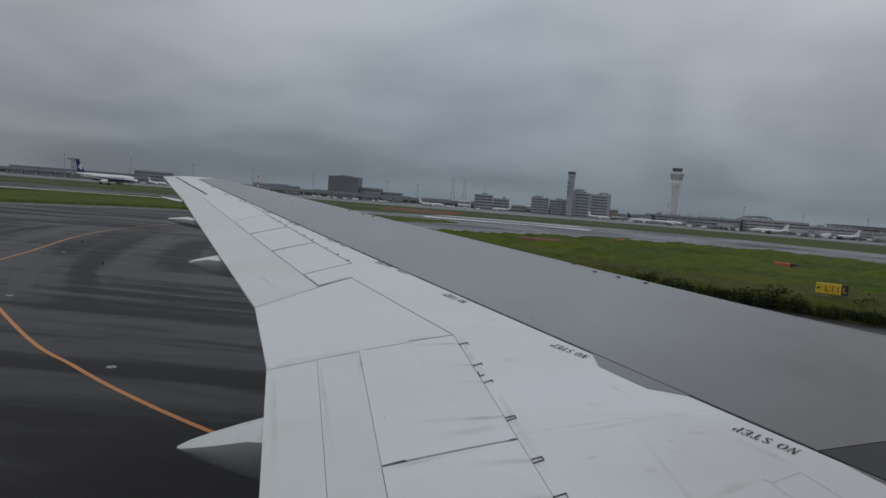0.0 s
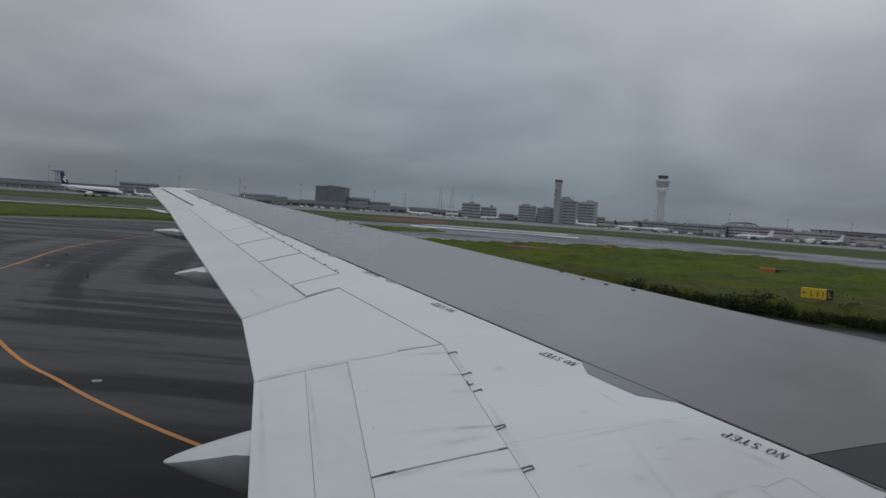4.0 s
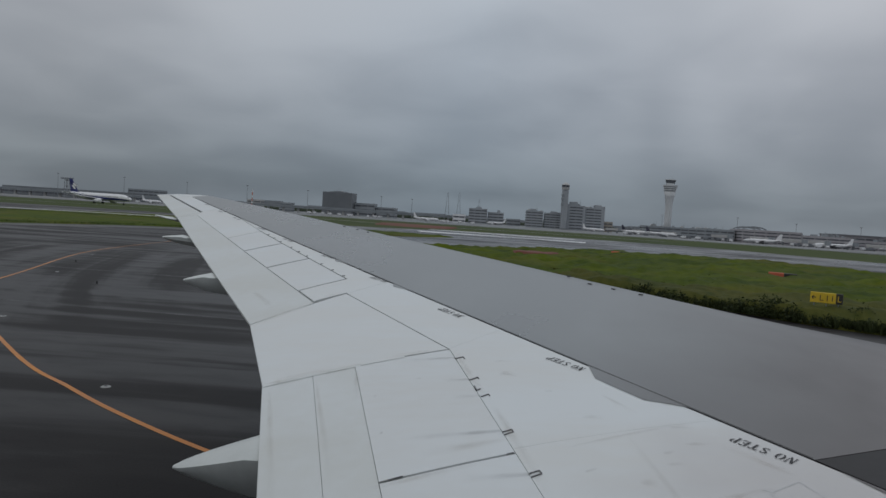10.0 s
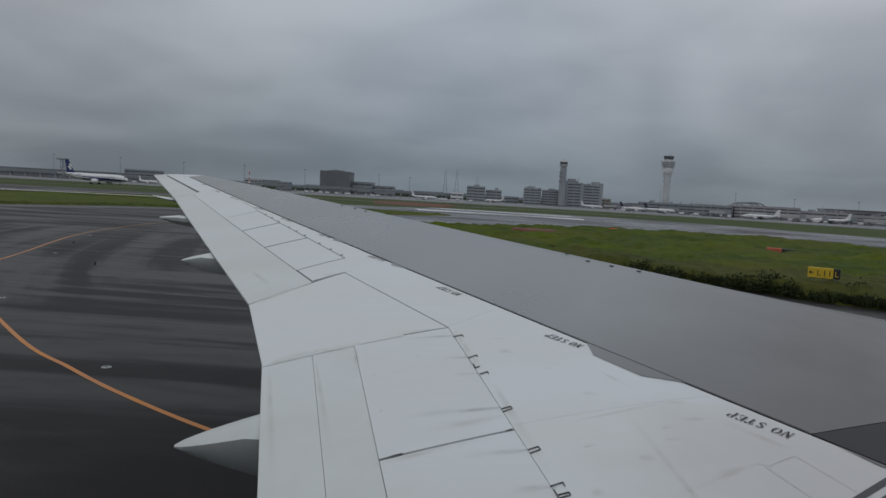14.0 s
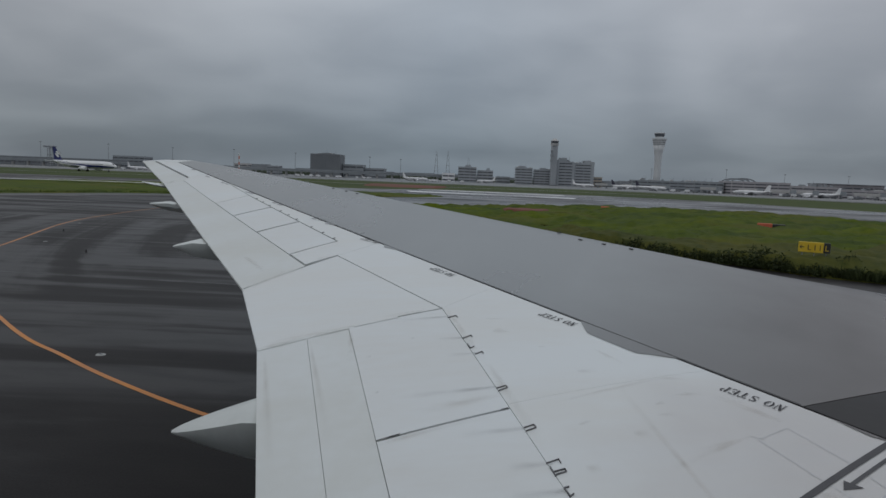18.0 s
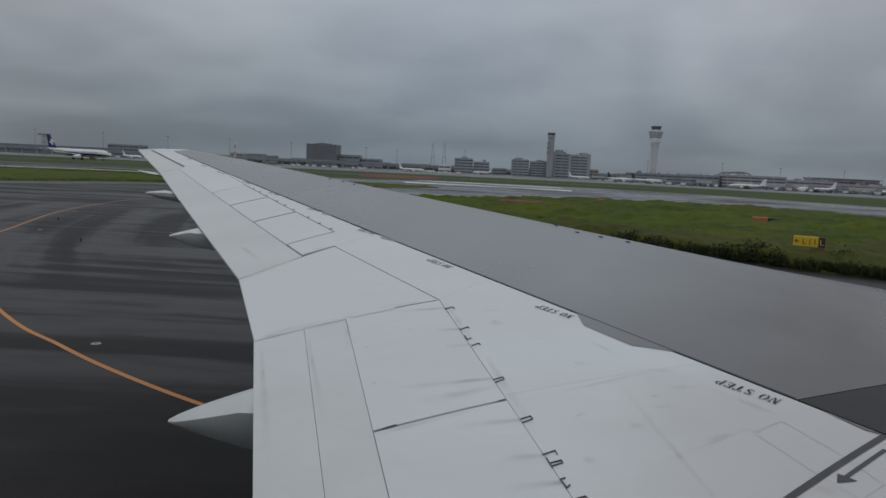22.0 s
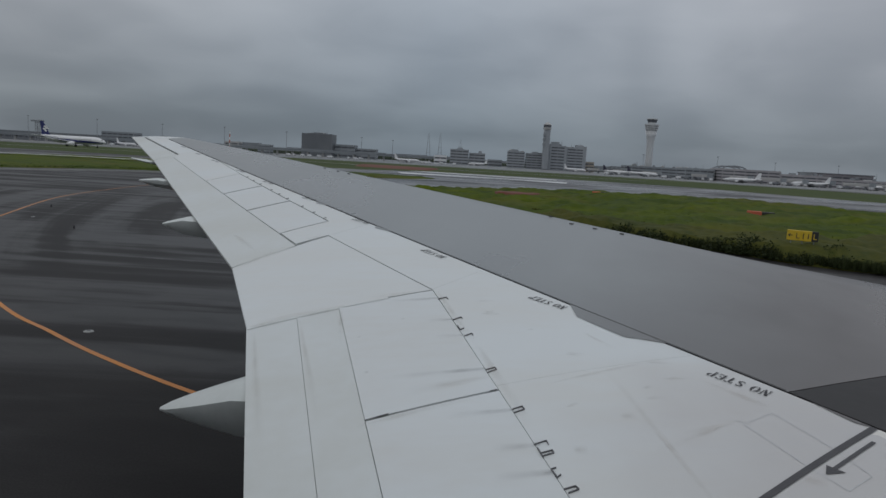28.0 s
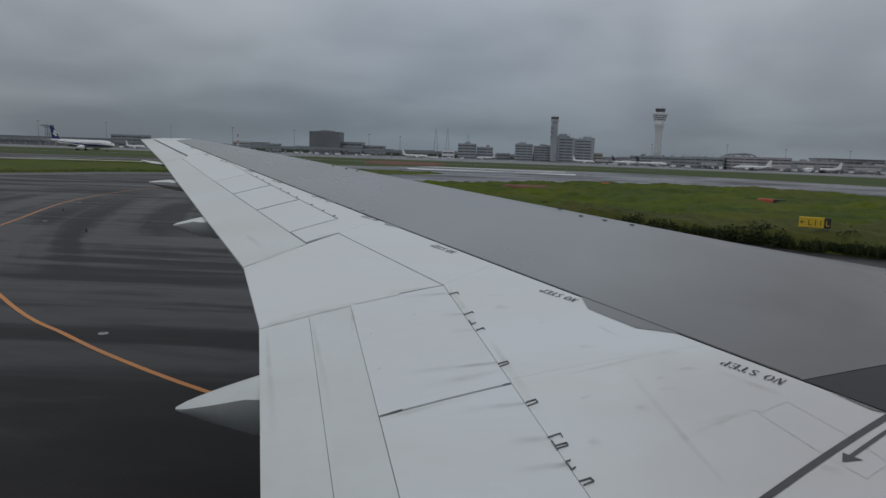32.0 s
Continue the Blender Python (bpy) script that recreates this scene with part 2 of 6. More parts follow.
def part(name, bm, material, parent=None, label="", smooth=False):
    bmesh.ops.recalc_face_normals(bm, faces=bm.faces)
    me = bpy.data.meshes.new(name)
    bm.to_mesh(me)
    bm.free()
    me.materials.append(material)
    if smooth:
        me.shade_smooth()
    ob = new(name, me)
    if parent is not None:
        ob.parent = parent
    if label:
        ob["label"] = label
    return ob


def thing(name, label, category, group="", kind="", at=(0, 0, 0), turn=0):
    ob = new(name)
    ob.matrix_basis = pose(*at, 0, 0, turn)
    return tagged(ob, label, category, group, kind)


def add_box(bm, x0, x1, y0, y1, z0, z1, bevel=0.0, m=None):
    made = bmesh.ops.create_cube(bm, size=1.0)
    mat = Matrix.Translation(((x0 + x1) / 2, (y0 + y1) / 2, (z0 + z1) / 2)) @ Matrix.Diagonal((x1 - x0, y1 - y0, z1 - z0, 1))
    bmesh.ops.transform(bm, matrix=(m @ mat) if m else mat, verts=made["verts"])
    if bevel:
        edges = list({e for v in made["verts"] for e in v.link_edges})
        bmesh.ops.bevel(bm, geom=edges, offset=bevel, segments=1, affect="EDGES")


def add_cone(bm, r0, r1, z0, z1, at=(0, 0), seg=20, m=None):
    made = bmesh.ops.create_cone(bm, cap_ends=True, segments=seg, radius1=r0, radius2=r1, depth=z1 - z0)
    mat = Matrix.Translation((at[0], at[1], (z0 + z1) / 2))
    bmesh.ops.transform(bm, matrix=(m @ mat) if m else mat, verts=made["verts"])


def loft(rings, closed=True, caps=True):
    """Verts and faces of a skin over rings of equal length."""
    n, verts, faces = len(rings[0]), [v for r in rings for v in r], []
    for i in range(len(rings) - 1):
        for j in range(n if closed else n - 1):
            k = (j + 1) % n
            faces.append((i * n + j, i * n + k, (i + 1) * n + k, (i + 1) * n + j))
    if caps:
        faces.append(tuple(range(n - 1, -1, -1)))
        faces.append(tuple((len(rings) - 1) * n + j for j in range(n)))
    return verts, faces


# ---- the airliner that carries the camera ----
EYE_Z = 5.3


def wing_top(x, y):
    u = x - (4.566 - 0.575 * y)
    return EYE_Z - 1.861 + 0.0838 * y + 0.000867 * y * y + 0.0313 * u - (0.02 if u < 0 else 0.004) * u * u


def x_seam(y):
    return 5.395 - 0.7203 * y


def x_lead(y):
    return 2.52 - 0.986 * (y - 8.99) if y > 8.3 else 3.20 - 1.27 * (y - 8.3)


def x_trail(y):
    return -2.80 - 0.595 * (y - 7.75) if y > 7.75 else (-2.02 - 0.436 * (y - 5.96) if y > 5.96 else -2.02 - 0.335 * (y - 5.96))


def inset(quad, g):
    """The quad in plan with every edge moved in by its gap."""
    if not hasattr(g, "__len__"):
        g = (g,) * 4
    c = sum((Vector(p) for p in quad), Vector((0, 0))) / 4
    lines = []
    for i in range(4):
        a, b = Vector(quad[i]), Vector(quad[(i + 1) % 4])
        d = (b - a).normalized()
        n = Vector((-d.y, d.x))
        if n.dot(c - a) < 0:
            n = -n
        lines.append((a + n * g[i], d))
    out = []
    for i in range(4):
        (p, d), (q, e) = lines[i - 1], lines[i]
        det = d.x * e.y - d.y * e.x
        t = ((q.x - p.x) * e.y - (q.y - p.y) * e.x) / det
        out.append(p + d * t)
    return out


def panel(name, quad, material, parent, gap=0.004, nu=6, nv=10, lift=0.0, thick=0.022, label="", edge=0.003):
    """A skin panel that follows the wing's upper face: quad in plan, inner rear, inner front, outer front, outer rear."""
    a, b, c, d = inset(quad, gap)
    top, low = [], []
    for j in range(nv + 1):
        for i in range(nu + 1):
            s, t = i / nu, j / nv
            p = (a * (1 - s) + b * s) * (1 - t) + (d * (1 - s) + c * s) * t
            rim = i in (0, nu) or j in (0, nv)
            z = wing_top(p.x, p.y) + lift
            top.append((p.x, p.y, z - (edge if rim else 0.0)))
    n = nu + 1
    rim = [(i, 0) for i in range(nu)] + [(nu, j) for j in range(nv)] + [(i, nv) for i in range(nu, 0, -1)] + [(0, j) for j in range(nv, 0, -1)]
    verts, faces = list(top), []
    for j in range(nv):
        for i in range(nu):
            k = j * n + i
            faces.append((k, k + 1, k + n + 1, k + n))
    base = len(verts)
    for i, j in rim:
        x, y, z = top[j * n + i]
        verts.append((x, y, z - thick))
    for q in range(len(rim)):
        r = (q + 1) % len(rim)
        i, j = rim[q]
        k, l = rim[r]
        faces.append((j * n + i, base + q, base + r, l * n + k))
    faces.append(tuple(base + q for q in range(len(rim))))
    ob = mesh_part(name, verts, faces, material, parent, label, smooth=True)
    ob.data.set_sharp_from_angle(angle=radians(40))
    return ob


airliner = thing("airliner", "white airliner taxiing on wet asphalt, seen from its own cabin window", "airplane")
airliner.matrix_basis = STANCE

# fuselage shell with one window opening
FC_Y, FC_Z, FR = -2.36, 4.85, 2.5


def fuselage_shell():
    xs = [-26, -22, -17, -12, -8, -4, -1, -0.19, 0.19, 1, 4, 8, 12, 16, 19, 21, 22.3]
    fac = {-26: 0.35, -22: 0.62, -17: 0.9, 16: 1.0, 19: 0.86, 21: 0.6, 22.3: 0.22}
    lo, hi = math.degrees(math.asin((5.06 - FC_Z) / FR)), math.degrees(math.asin((5.54 - FC_Z) / FR))
    angs = [lo, hi] + [hi + (360 + lo - hi) * k / 30 for k in range(1, 30)]
    verts, faces = [], []
    for shell in (0.0, -0.03):
        for x in xs:
            r = (FR + shell) * fac.get(x, 1.0)
            for a in angs:
                verts.append((x, FC_Y + r * math.cos(radians(a)), FC_Z + r * math.sin(radians(a))))
    n, m = len(angs), len(xs)
    for s in range(2):
        for i in range(m - 1):
            for j in range(n):
                if xs[i] == -0.19 and j == 0:
                    continue
                k = (j + 1) % n
                f = [s * m * n + i * n + j, s * m * n + i * n + k, s * m * n + (i + 1) * n + k, s * m * n + (i + 1) * n + j]
                faces.append(tuple(f if s else f[::-1]))
        for i in (0, m - 1):
            faces.append(tuple(s * m * n + i * n + j for j in range(n)))
    i = xs.index(-0.19)
    rim = [i * n, i * n + 1, (i + 1) * n + 1, (i + 1) * n]
    for q in range(4):
        a, b = rim[q], rim[(q + 1) % 4]
        faces.append((a, b, b + m * n, a + m * n))
    return verts, faces


fuselage = mesh_part("fuselage", *fuselage_shell(), M["own_hull"], airliner, "white fuselage with a window opening")


def wing_body():
    rings = []
    for k in range(26):
        y = -0.2 + 21.7 * k / 25
        x0, x1 = x_trail(y) + 0.28, x_lead(y) - 0.10
        t = 1.0 - 0.80 * min(1, max(0, y) / 21.5)
        ring = []
        for i in range(13):
            s = i / 12
            x = x0 + (x1 - x0) * s
            ring.append((x, y, wing_top(x, y) - 0.030 - (0.10 * max(0, (s - 0.9) / 0.1) ** 2)))
        for i in range(12, -1, -1):
            s = i / 12
            x = x0 + (x1 - x0) * s
            prof = (max(0.0, 1 - s) ** 0.9) * (s + 0.02) ** 0.35 * 1.4
            ring.append((x, y, wing_top(x, y) - 0.045 - (0.12 if s > 0.95 else 0.0) - t * prof * (0.25 + 0.75 * s ** 0.5)))
        rings.append(ring)
    return loft(rings)


wing = mesh_part("wing", *wing_body(), M["gap"], airliner, "wing box with dark seals between its panels")

# white upper skin, by span
def S(y, g=0.0):
    return (x_seam(y) - g, y)


TIP_T, KINK, TE2 = (-11.14, 21.77), (-2.80, 7.75), (-2.02, 5.96)
HINGE, APEX, LO2, LO1 = (-0.41, 6.68), (-1.93, 8.90), (0.20, 4.56), (-0.6578, 4.24)


def x_hinge(y):
    return -0.41 + 0.288 * (6.68 - y)


def x_rear(y):
    return -2.27 - 0.636 * (y - 8.52)


def x_front(y):
    return -2.11 - 0.648 * (y - 9.72)


thin = (0.0012, 0.015, 0.0012, 0.0046)
for quad in (
    [(x_hinge(0.06), 0.06), S(0.06), S(2.9), (x_hinge(2.35), 2.35)],
    [(x_hinge(2.35), 2.35), S(2.9), S(5.15), (x_hinge(4.62), 4.62)],
    [(x_hinge(4.62), 4.62), S(5.15), S(7.35), HINGE],
    [HINGE, S(7.35), S(9.55), APEX],
        [(x_front(9.72), 9.72), S(10.25), S(12.4), (x_front(11.85), 11.85)],
    [(x_front(11.85), 11.85), S(12.4), S(14.55), (x_front(14.07), 14.07)],
    [(x_rear(13.43), 13.43), (x_front(14.07), 14.07), S(16.0), (x_rear(15.1), 15.1)],
    [(x_rear(15.1), 15.1), S(16.0), S(17.7), (x_rear(16.9), 16.9)],
    [(-7.62, 17.3), S(17.7), S(20.5), (-10.42, 21.28)],
):
    panel("skin_panel", quad, M["white_skin"], wing, thin, edge=0.0015)
panel("skin_panel", [(x_front(14.07), 14.07), S(14.55), S(16.0), (x_front(14.08) - 0.02, 14.12)], M["white_skin"], wing, 0.002)
panel("skin_panel", [APEX, S(9.55), S(10.25), (x_front(9.72), 9.72)], M["white_skin"], wing, (0.0, 0.022, 0.0, 0.0), edge=0.0004)
panel("fixed_panel", [(x_rear(8.52), 8.52), APEX, (x_front(9.72), 9.72), (x_rear(9.10), 9.10)], M["white_skin"], wing, (0.036, 0.0, 0.004, 0.020), edge=0.0004)

# spoilers
panel("spoiler", [LO1, LO2, (-0.405, 6.650), (-1.25, 6.261)], M["spoiler"], wing, (0.013, 0.0, 0.0015, 0.0024), lift=0.002)
panel("spoiler", [(0.55, 0.12), (x_hinge(0.12), 0.12), LO2, LO1], M["spoiler"], wing, (0.01, 0.0, 0.011, 0.0034), lift=0.002)
for q in (
    [(x_rear(9.10), 9.10), (x_front(9.72), 9.72), (x_front(11.22), 11.22), (x_rear(10.62), 10.62)],
    [(x_rear(10.62), 10.62), (x_front(11.22), 11.22), (x_front(12.64), 12.64), (x_rear(12.05), 12.05)],
    [(x_rear(12.05), 12.05), (x_front(12.64), 12.64), (x_front(14.07), 14.07), (x_rear(13.43), 13.43)],
):
    panel("spoiler", q, M["spoiler"], wing, (0.03, 0.022, 0.03, 0.007), lift=0.003)

# grey seal in the joint between the inboard spoilers
SEAL_A, SEAL_B = (LO1[0] + 0.16 * (LO2[0] - LO1[0]), LO1[1] + 0.16 * (LO2[1] - LO1[1])), LO2
v = []
for q, w in ((SEAL_A, 0.004), (SEAL_B, 0.004)):
    for dy, dz in ((-0.006, -0.026), (-0.006, -0.008), (0.009, -0.008), (0.009, -0.026)):
        v.append((q[0], q[1] + dy, wing_top(*q) + dz))
mesh_part("joint_seal", v, [(0, 1, 2, 3), (7, 6, 5, 4), (0, 4, 5, 1), (1, 5, 6, 2), (2, 6, 7, 3)], M["seal"], wing, "grey rubber seal between spoilers")


def filler(pts, material):
    """A small three-cornered skin piece."""
    v = [(x, y, wing_top(x, y) - d) for d in (0.001, 0.02) for x, y in pts]
    mesh_part("skin_filler", v, [(0, 1, 2), (5, 4, 3), (0, 3, 4, 1), (1, 4, 5, 2), (2, 5, 3, 0)], material, wing)


filler([(-11.10, 21.755), (-10.44, 21.31), (-10.15, 21.375)], M["white_skin"])
filler([(x_rear(16.9), 16.88), S(17.7, 0.03), (-7.625, 17.31)], M["white_skin"])
filler([(x_trail(16.7) + 0.13, 16.70), (x_rear(16.82), 16.82), (-7.635, 17.30)], M["flap"])

# trailing edge: two inboard flap segments, inboard aileron, outboard flap, outboard aileron
panel("inboard_flap", [(-0.06, 0.12), (0.268, 0.12), (-1.61, 6.13), TE2], M["flap"], wing, (0.003, 0.0015, 0.003, 0.0), nv=14, lift=-0.007, label="pale grey rear flap segment")
panel("inboard_flap", [(0.268, 0.12), (0.55, 0.12), (-1.25, 6.26), (-1.61, 6.13)], M["flap"], wing, (0.003, 0.0005, 0.004, 0.0015), nv=14, lift=-0.0045, label="pale grey front flap segment")
panel("inboard_aileron", [TE2, HINGE, APEX, KINK], M["white_skin"], wing, (0.0015, 0.012, 0.004, 0.0), nu=8, nv=8, label="white inboard aileron")
panel("outboard_flap", [KINK, (-2.27, 8.52), (x_rear(16.85), 16.85), (x_trail(16.7) + 0.12, 16.7)], M["flap"], wing, (0.003, 0.007, 0.002, 0.0), nu=4, nv=18, label="long pale outboard flap")
panel("outboard_aileron", [(x_trail(16.72) + 0.12, 16.72), (-7.64, 17.28), (-10.46, 21.30), TIP_T], M["flap"], wing, (0.001, 0.03, 0.001, 0.0), nu=4, nv=12, label="pale outboard aileron behind a dark slot")
panel("wing_tip", [(-10.46, 21.32), (x_seam(20.54), 20.54), (-8.93, 20.62), (-10.16, 21.37)], M["white_skin"], wing, 0.003, label="white rounded wing tip")


def leading_edge(name, y_in, y_out, l_in, l_out, material, label, n=36):
    """A slat: from the seam over the nose and back under it."""
    rings = []
    for k in range(n + 1):
        s = k / n
        ya, yb = y_in + (y_out - y_in) * s, l_in + (l_out - l_in) * s
        xa, xb = x_seam(ya) + 0.02, x_lead(yb)
        ring = []
        for i in range(9):
            t = i / 8
            x, y = xa + (xb - xa) * t, ya + (yb - ya) * t
            ring.append((x, y, wing_top(x, y) - (0.004 if i == 0 else 0)))
        d = Vector((xb - xa, yb - ya)).normalized()
        r = 0.10 + 0.14 * (1 - (yb - 2) / 19)
        z = wing_top(xb, yb)
        for a in (20, 45, 70, 95, 125, 160):
            ring.append((xb + d.x * r * math.sin(radians(a)), yb + d.y * r * math.sin(radians(a)), z - r * (1 - math.cos(radians(a)))))
        ring.append((xb - d.x * 0.4, yb - d.y * 0.4, z - 2.0 * r))
        ring.append((xa, ya, wing_top(xa, ya) - 0.05))
        rings.append(ring)
    v, f = loft(rings)
    ob = mesh_part(name, v, f, material, wing, label, smooth=True)
    ob.data.set_sharp_from_angle(angle=radians(50))
    return ob


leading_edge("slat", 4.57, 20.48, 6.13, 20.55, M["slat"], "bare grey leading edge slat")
leading_edge("inboard_leading_edge", 0.2, 4.562, 1.4, 6.118, M["dark_slat"], "dark grey inboard leading edge", 10)


# canoe fairings under the trailing edge
def fairing(tip, chine, low, half, back):
    """A pointed canoe: from its tip to the trailing edge it rises to the flap, its chine lies at chine and its keel at low."""
    x0, y0, z0 = tip
    run = x_trail(y0) - x0
    top = wing_top(x_trail(y0), y0) - 0.03
    chine = min(chine, top - 0.03)
    rings, n = [], 18
    for k in range(n + 1):
        d = back * (k / n) ** 1.2
        s = d / run
        x = x0 + d
        if s <= 1:
            zt, zc, zb, w = z0 + 0.012 + (top - z0) * s ** 0.85, z0 + (chine - z0) * s, z0 - 0.012 + (low - z0) * s ** 0.9, half * (0.06 + 0.94 * s ** 0.7)
        else:
            e = min(1.0, (d - run) / (back - run))
            zt = wing_top(x, y0) - 0.03 - 0.05 * min(1.0, (s - 1) * 3)
            zb = low - 0.10 * math.sin(math.pi * e) + (zt - low - 0.05) * e ** 3
            zc = max(zb + 0.02, min(chine, zt - 0.02))
            w = half * (1 - 0.6 * e ** 3)
        ring = [(x, y0 - w * 0.30, zt), (x, y0 - w * 0.80, zc + 0.30 * (zt - zc)), (x, y0 - w, zc), (x, y0 - w * 0.92, zc + 0.45 * (zb - zc)), (x, y0 - w * 0.45, zb),
                (x, y0 + w * 0.45, zb), (x, y0 + w * 0.92, zc + 0.45 * (zb - zc)), (x, y0 + w, zc), (x, y0 + w * 0.80, zc + 0.30 * (zt - zc)), (x, y0 + w * 0.30, zt)]
        rings.append(ring)
    v, f = loft(rings)
    ob = mesh_part("flap_track_fairing", v, f, M["fairing"], wing, "pale grey canoe fairing", smooth=True)
    ob.data.set_sharp_from_angle(angle=radians(32))
    return ob


fairing((-2.36, 5.0, 3.243), 3.455, 3.13, 0.28, 2.4)
fairing((-4.943, 10.6, 3.998), 4.11, 3.86, 0.26, 2.6)
fairing((-7.17, 14.3, 4.445), 4.52, 4.32, 0.24, 2.4)
fairing((-8.72, 17.0, 4.83), 4.82, 4.74, 0.16, 1.8)

# stencils, hinge clips, patches, walkway lines
def on_wing(x, y, up=0.004):
    return Vector((x, y, wing_top(x, y) + up))


def arc(cx, cy, rx, ry, a0, a1, wx, wy, n=7):
    """A band along an ellipse, wx wide at its sides and wy at its top."""
    out = []
    for k in range(n):
        q = []
        for t in (k / n, (k + 1) / n):
            a = radians(a0 + (a1 - a0) * t)
            q.append(((cx + rx * math.cos(a), cy + ry * math.sin(a)), (cx + (rx - wx) * math.cos(a), cy + (ry - wy) * math.sin(a))))
        out.append([q[0][0], q[1][0], q[1][1], q[0][1]])
    return out


def bar(x0, y0, x1, y1):
    return [[(x0, y0), (x1, y0), (x1, y1), (x0, y1)]]


# stencil letters with broken strokes and small serifs, in a cell 0.7 wide and 1 high
GLYPHS = {
    "N": bar(0.0, 0.0, 0.22, 0.08) + bar(0.07, 0.10, 0.15, 0.86) + [[(0.0, 1.0), (0.24, 1.0), (0.62, 0.0), (0.46, 0.0)]] + bar(0.56, 0.22, 0.64, 0.92) + bar(0.48, 0.92, 0.72, 1.0),
    "O": arc(0.36, 0.5, 0.36, 0.5, 100, 260, 0.17, 0.09) + arc(0.36, 0.5, 0.36, 0.5, -80, 80, 0.17, 0.09),
    "S": arc(0.33, 0.74, 0.30, 0.27, 30, 215, 0.14, 0.10) + [[(0.06, 0.66), (0.20, 0.70), (0.58, 0.36), (0.44, 0.30)]] + arc(0.33, 0.27, 0.30, 0.27, -150, 35, 0.14, 0.10),
    "T": bar(0.26, 0.0, 0.44, 0.86) + bar(0.0, 0.90, 0.30, 1.0) + bar(0.40, 0.90, 0.70, 1.0) + bar(0.0, 0.74, 0.07, 0.92) + bar(0.63, 0.74, 0.70, 0.92),
    "E": bar(0.06, 0.0, 0.23, 1.0) + bar(0.28, 0.90, 0.64, 1.0) + bar(0.28, 0.46, 0.52, 0.56) + bar(0.28, 0.0, 0.66, 0.10) + bar(0.57, 0.76, 0.64, 0.92) + bar(0.59, 0.08, 0.66, 0.24),
    "P": bar(0.06, 0.0, 0.23, 1.0) + bar(0.0, 0.0, 0.30, 0.08) + arc(0.32, 0.73, 0.32, 0.27, -85, 85, 0.16, 0.09),
}


def stencil(text, start, end, height):
    """Flat black stencil letters laid on the skin from start to end."""
    w = sum(0.84 if c != " " else 0.45 for c in text) - 0.12
    a, b = Vector(start), Vector(end)
    d = (b - a) / w
    up = Vector((-(b - a).y, (b - a).x)).normalized() * height
    at = 0.0
    for word in text.split():
        verts, faces = [], []
        for c in word:
            for quad in GLYPHS[c]:
                n = len(verts)
                for x, y in quad:
                    p = a + d * (at + x) + up * y
                    verts.append(on_wing(p.x, p.y, 0.005))
                faces.append((n, n + 1, n + 2, n + 3))
            at += 0.84
        at += 0.45
        mesh_part("stencil_word", verts, faces, M["stencil"], wing, f"worn black stencil that reads {word}")


for a, b in (((2.012, 4.535), (1.712, 4.86)), ((0.855, 6.175), (0.565, 6.485)), ((-0.325, 7.835), (-0.60, 8.185)), ((-1.475, 9.565), (-1.75, 9.86)), ((-2.65, 11.24), (-2.90, 11.50))):
    stencil("NO STEP", a, b, 0.095)


def strip(name, pts, width, material, parent, label="", up=0.004, surface=on_wing):
    """A painted band along points in plan."""
    verts, faces = [], []
    for i, p in enumerate(pts):
        a, b = Vector(pts[max(0, i - 1)]), Vector(pts[min(len(pts) - 1, i + 1)])
        d = (b - a).normalized()
        n = Vector((-d.y, d.x)) * width / 2
        for s in (-1, 1):
            q = Vector(p) + n * s
            verts.append(surface(q.x, q.y, up))
    for i in range(len(pts) - 1):
        faces.append((2 * i, 2 * i + 1, 2 * i + 3, 2 * i + 2))
    return mesh_part(name, verts, faces, material, parent, label)


def between(a, b, n):
    return [(a[0] + (b[0] - a[0]) * i / n, a[1] + (b[1] - a[1]) * i / n) for i in range(n + 1)]


strip("seam_line", [(x_seam(y) + 0.008, y) for y in (4.57 + 0.5 * k for k in range(31))], 0.011, M["gap"], wing, "dark seam along the slat", 0.0045)
FAR_MARKS = (
    ((-3.85, 12.76), (-3.98, 12.92)),
    ((-4.03, 12.98), (-4.14, 13.12)),
    ((-4.88, 14.19), (-5.03, 14.38)),
    ((-5.04, 14.39), (-5.16, 14.52)),
    ((-6.0, 15.69), (-6.12, 15.84)),
    ((-6.19, 15.93), (-6.31, 16.08)),
    ((-6.98, 17.02), (-7.2, 17.3)),
    ((-7.98, 18.47), (-8.19, 18.74)),
)
for a, b in FAR_MARKS:
    strip("stencil_bar", between(a, b, 3), 0.05, M["faded_stencil"], wing, "faded grey stencil too worn to read")
strip("walkway_line", between((0.955, 2.91), (2.425, 4.09), 10), 0.040, M["walkway"], wing, "black walkway border line")
strip("walkway_arrow", between((1.965, 3.615), (2.33, 3.915), 4), 0.024, M["walkway"], wing, "black painted arrow")
mesh_part("arrow_head", [on_wing(1.897, 3.562), on_wing(1.94, 3.652), on_wing(2.01, 3.58)], [(0, 1, 2)], M["walkway"], wing, "black arrow head")


def clip(pts, width):
    """A bent dark metal clip that lies on the skin across the hinge line."""
    bm = bmesh.new()
    for p, q in zip(pts, pts[1:]):
        p, q = Vector(p), Vector(q)
        d = q - p
        add_box(bm, -width * 0.45, d.length + width * 0.45, -width / 2, width / 2, -0.009, 0.004, 0.0, Matrix.Translation((p.x, p.y, 0)) @ Matrix.Rotation(math.atan2(d.y, d.x), 4, "Z"))
    for v in bm.verts:
        v.co.z += wing_top(v.co.x, v.co.y) + 0.005
    part("hinge_clip", bm, M["steel"], wing, "small dark metal hinge clip")


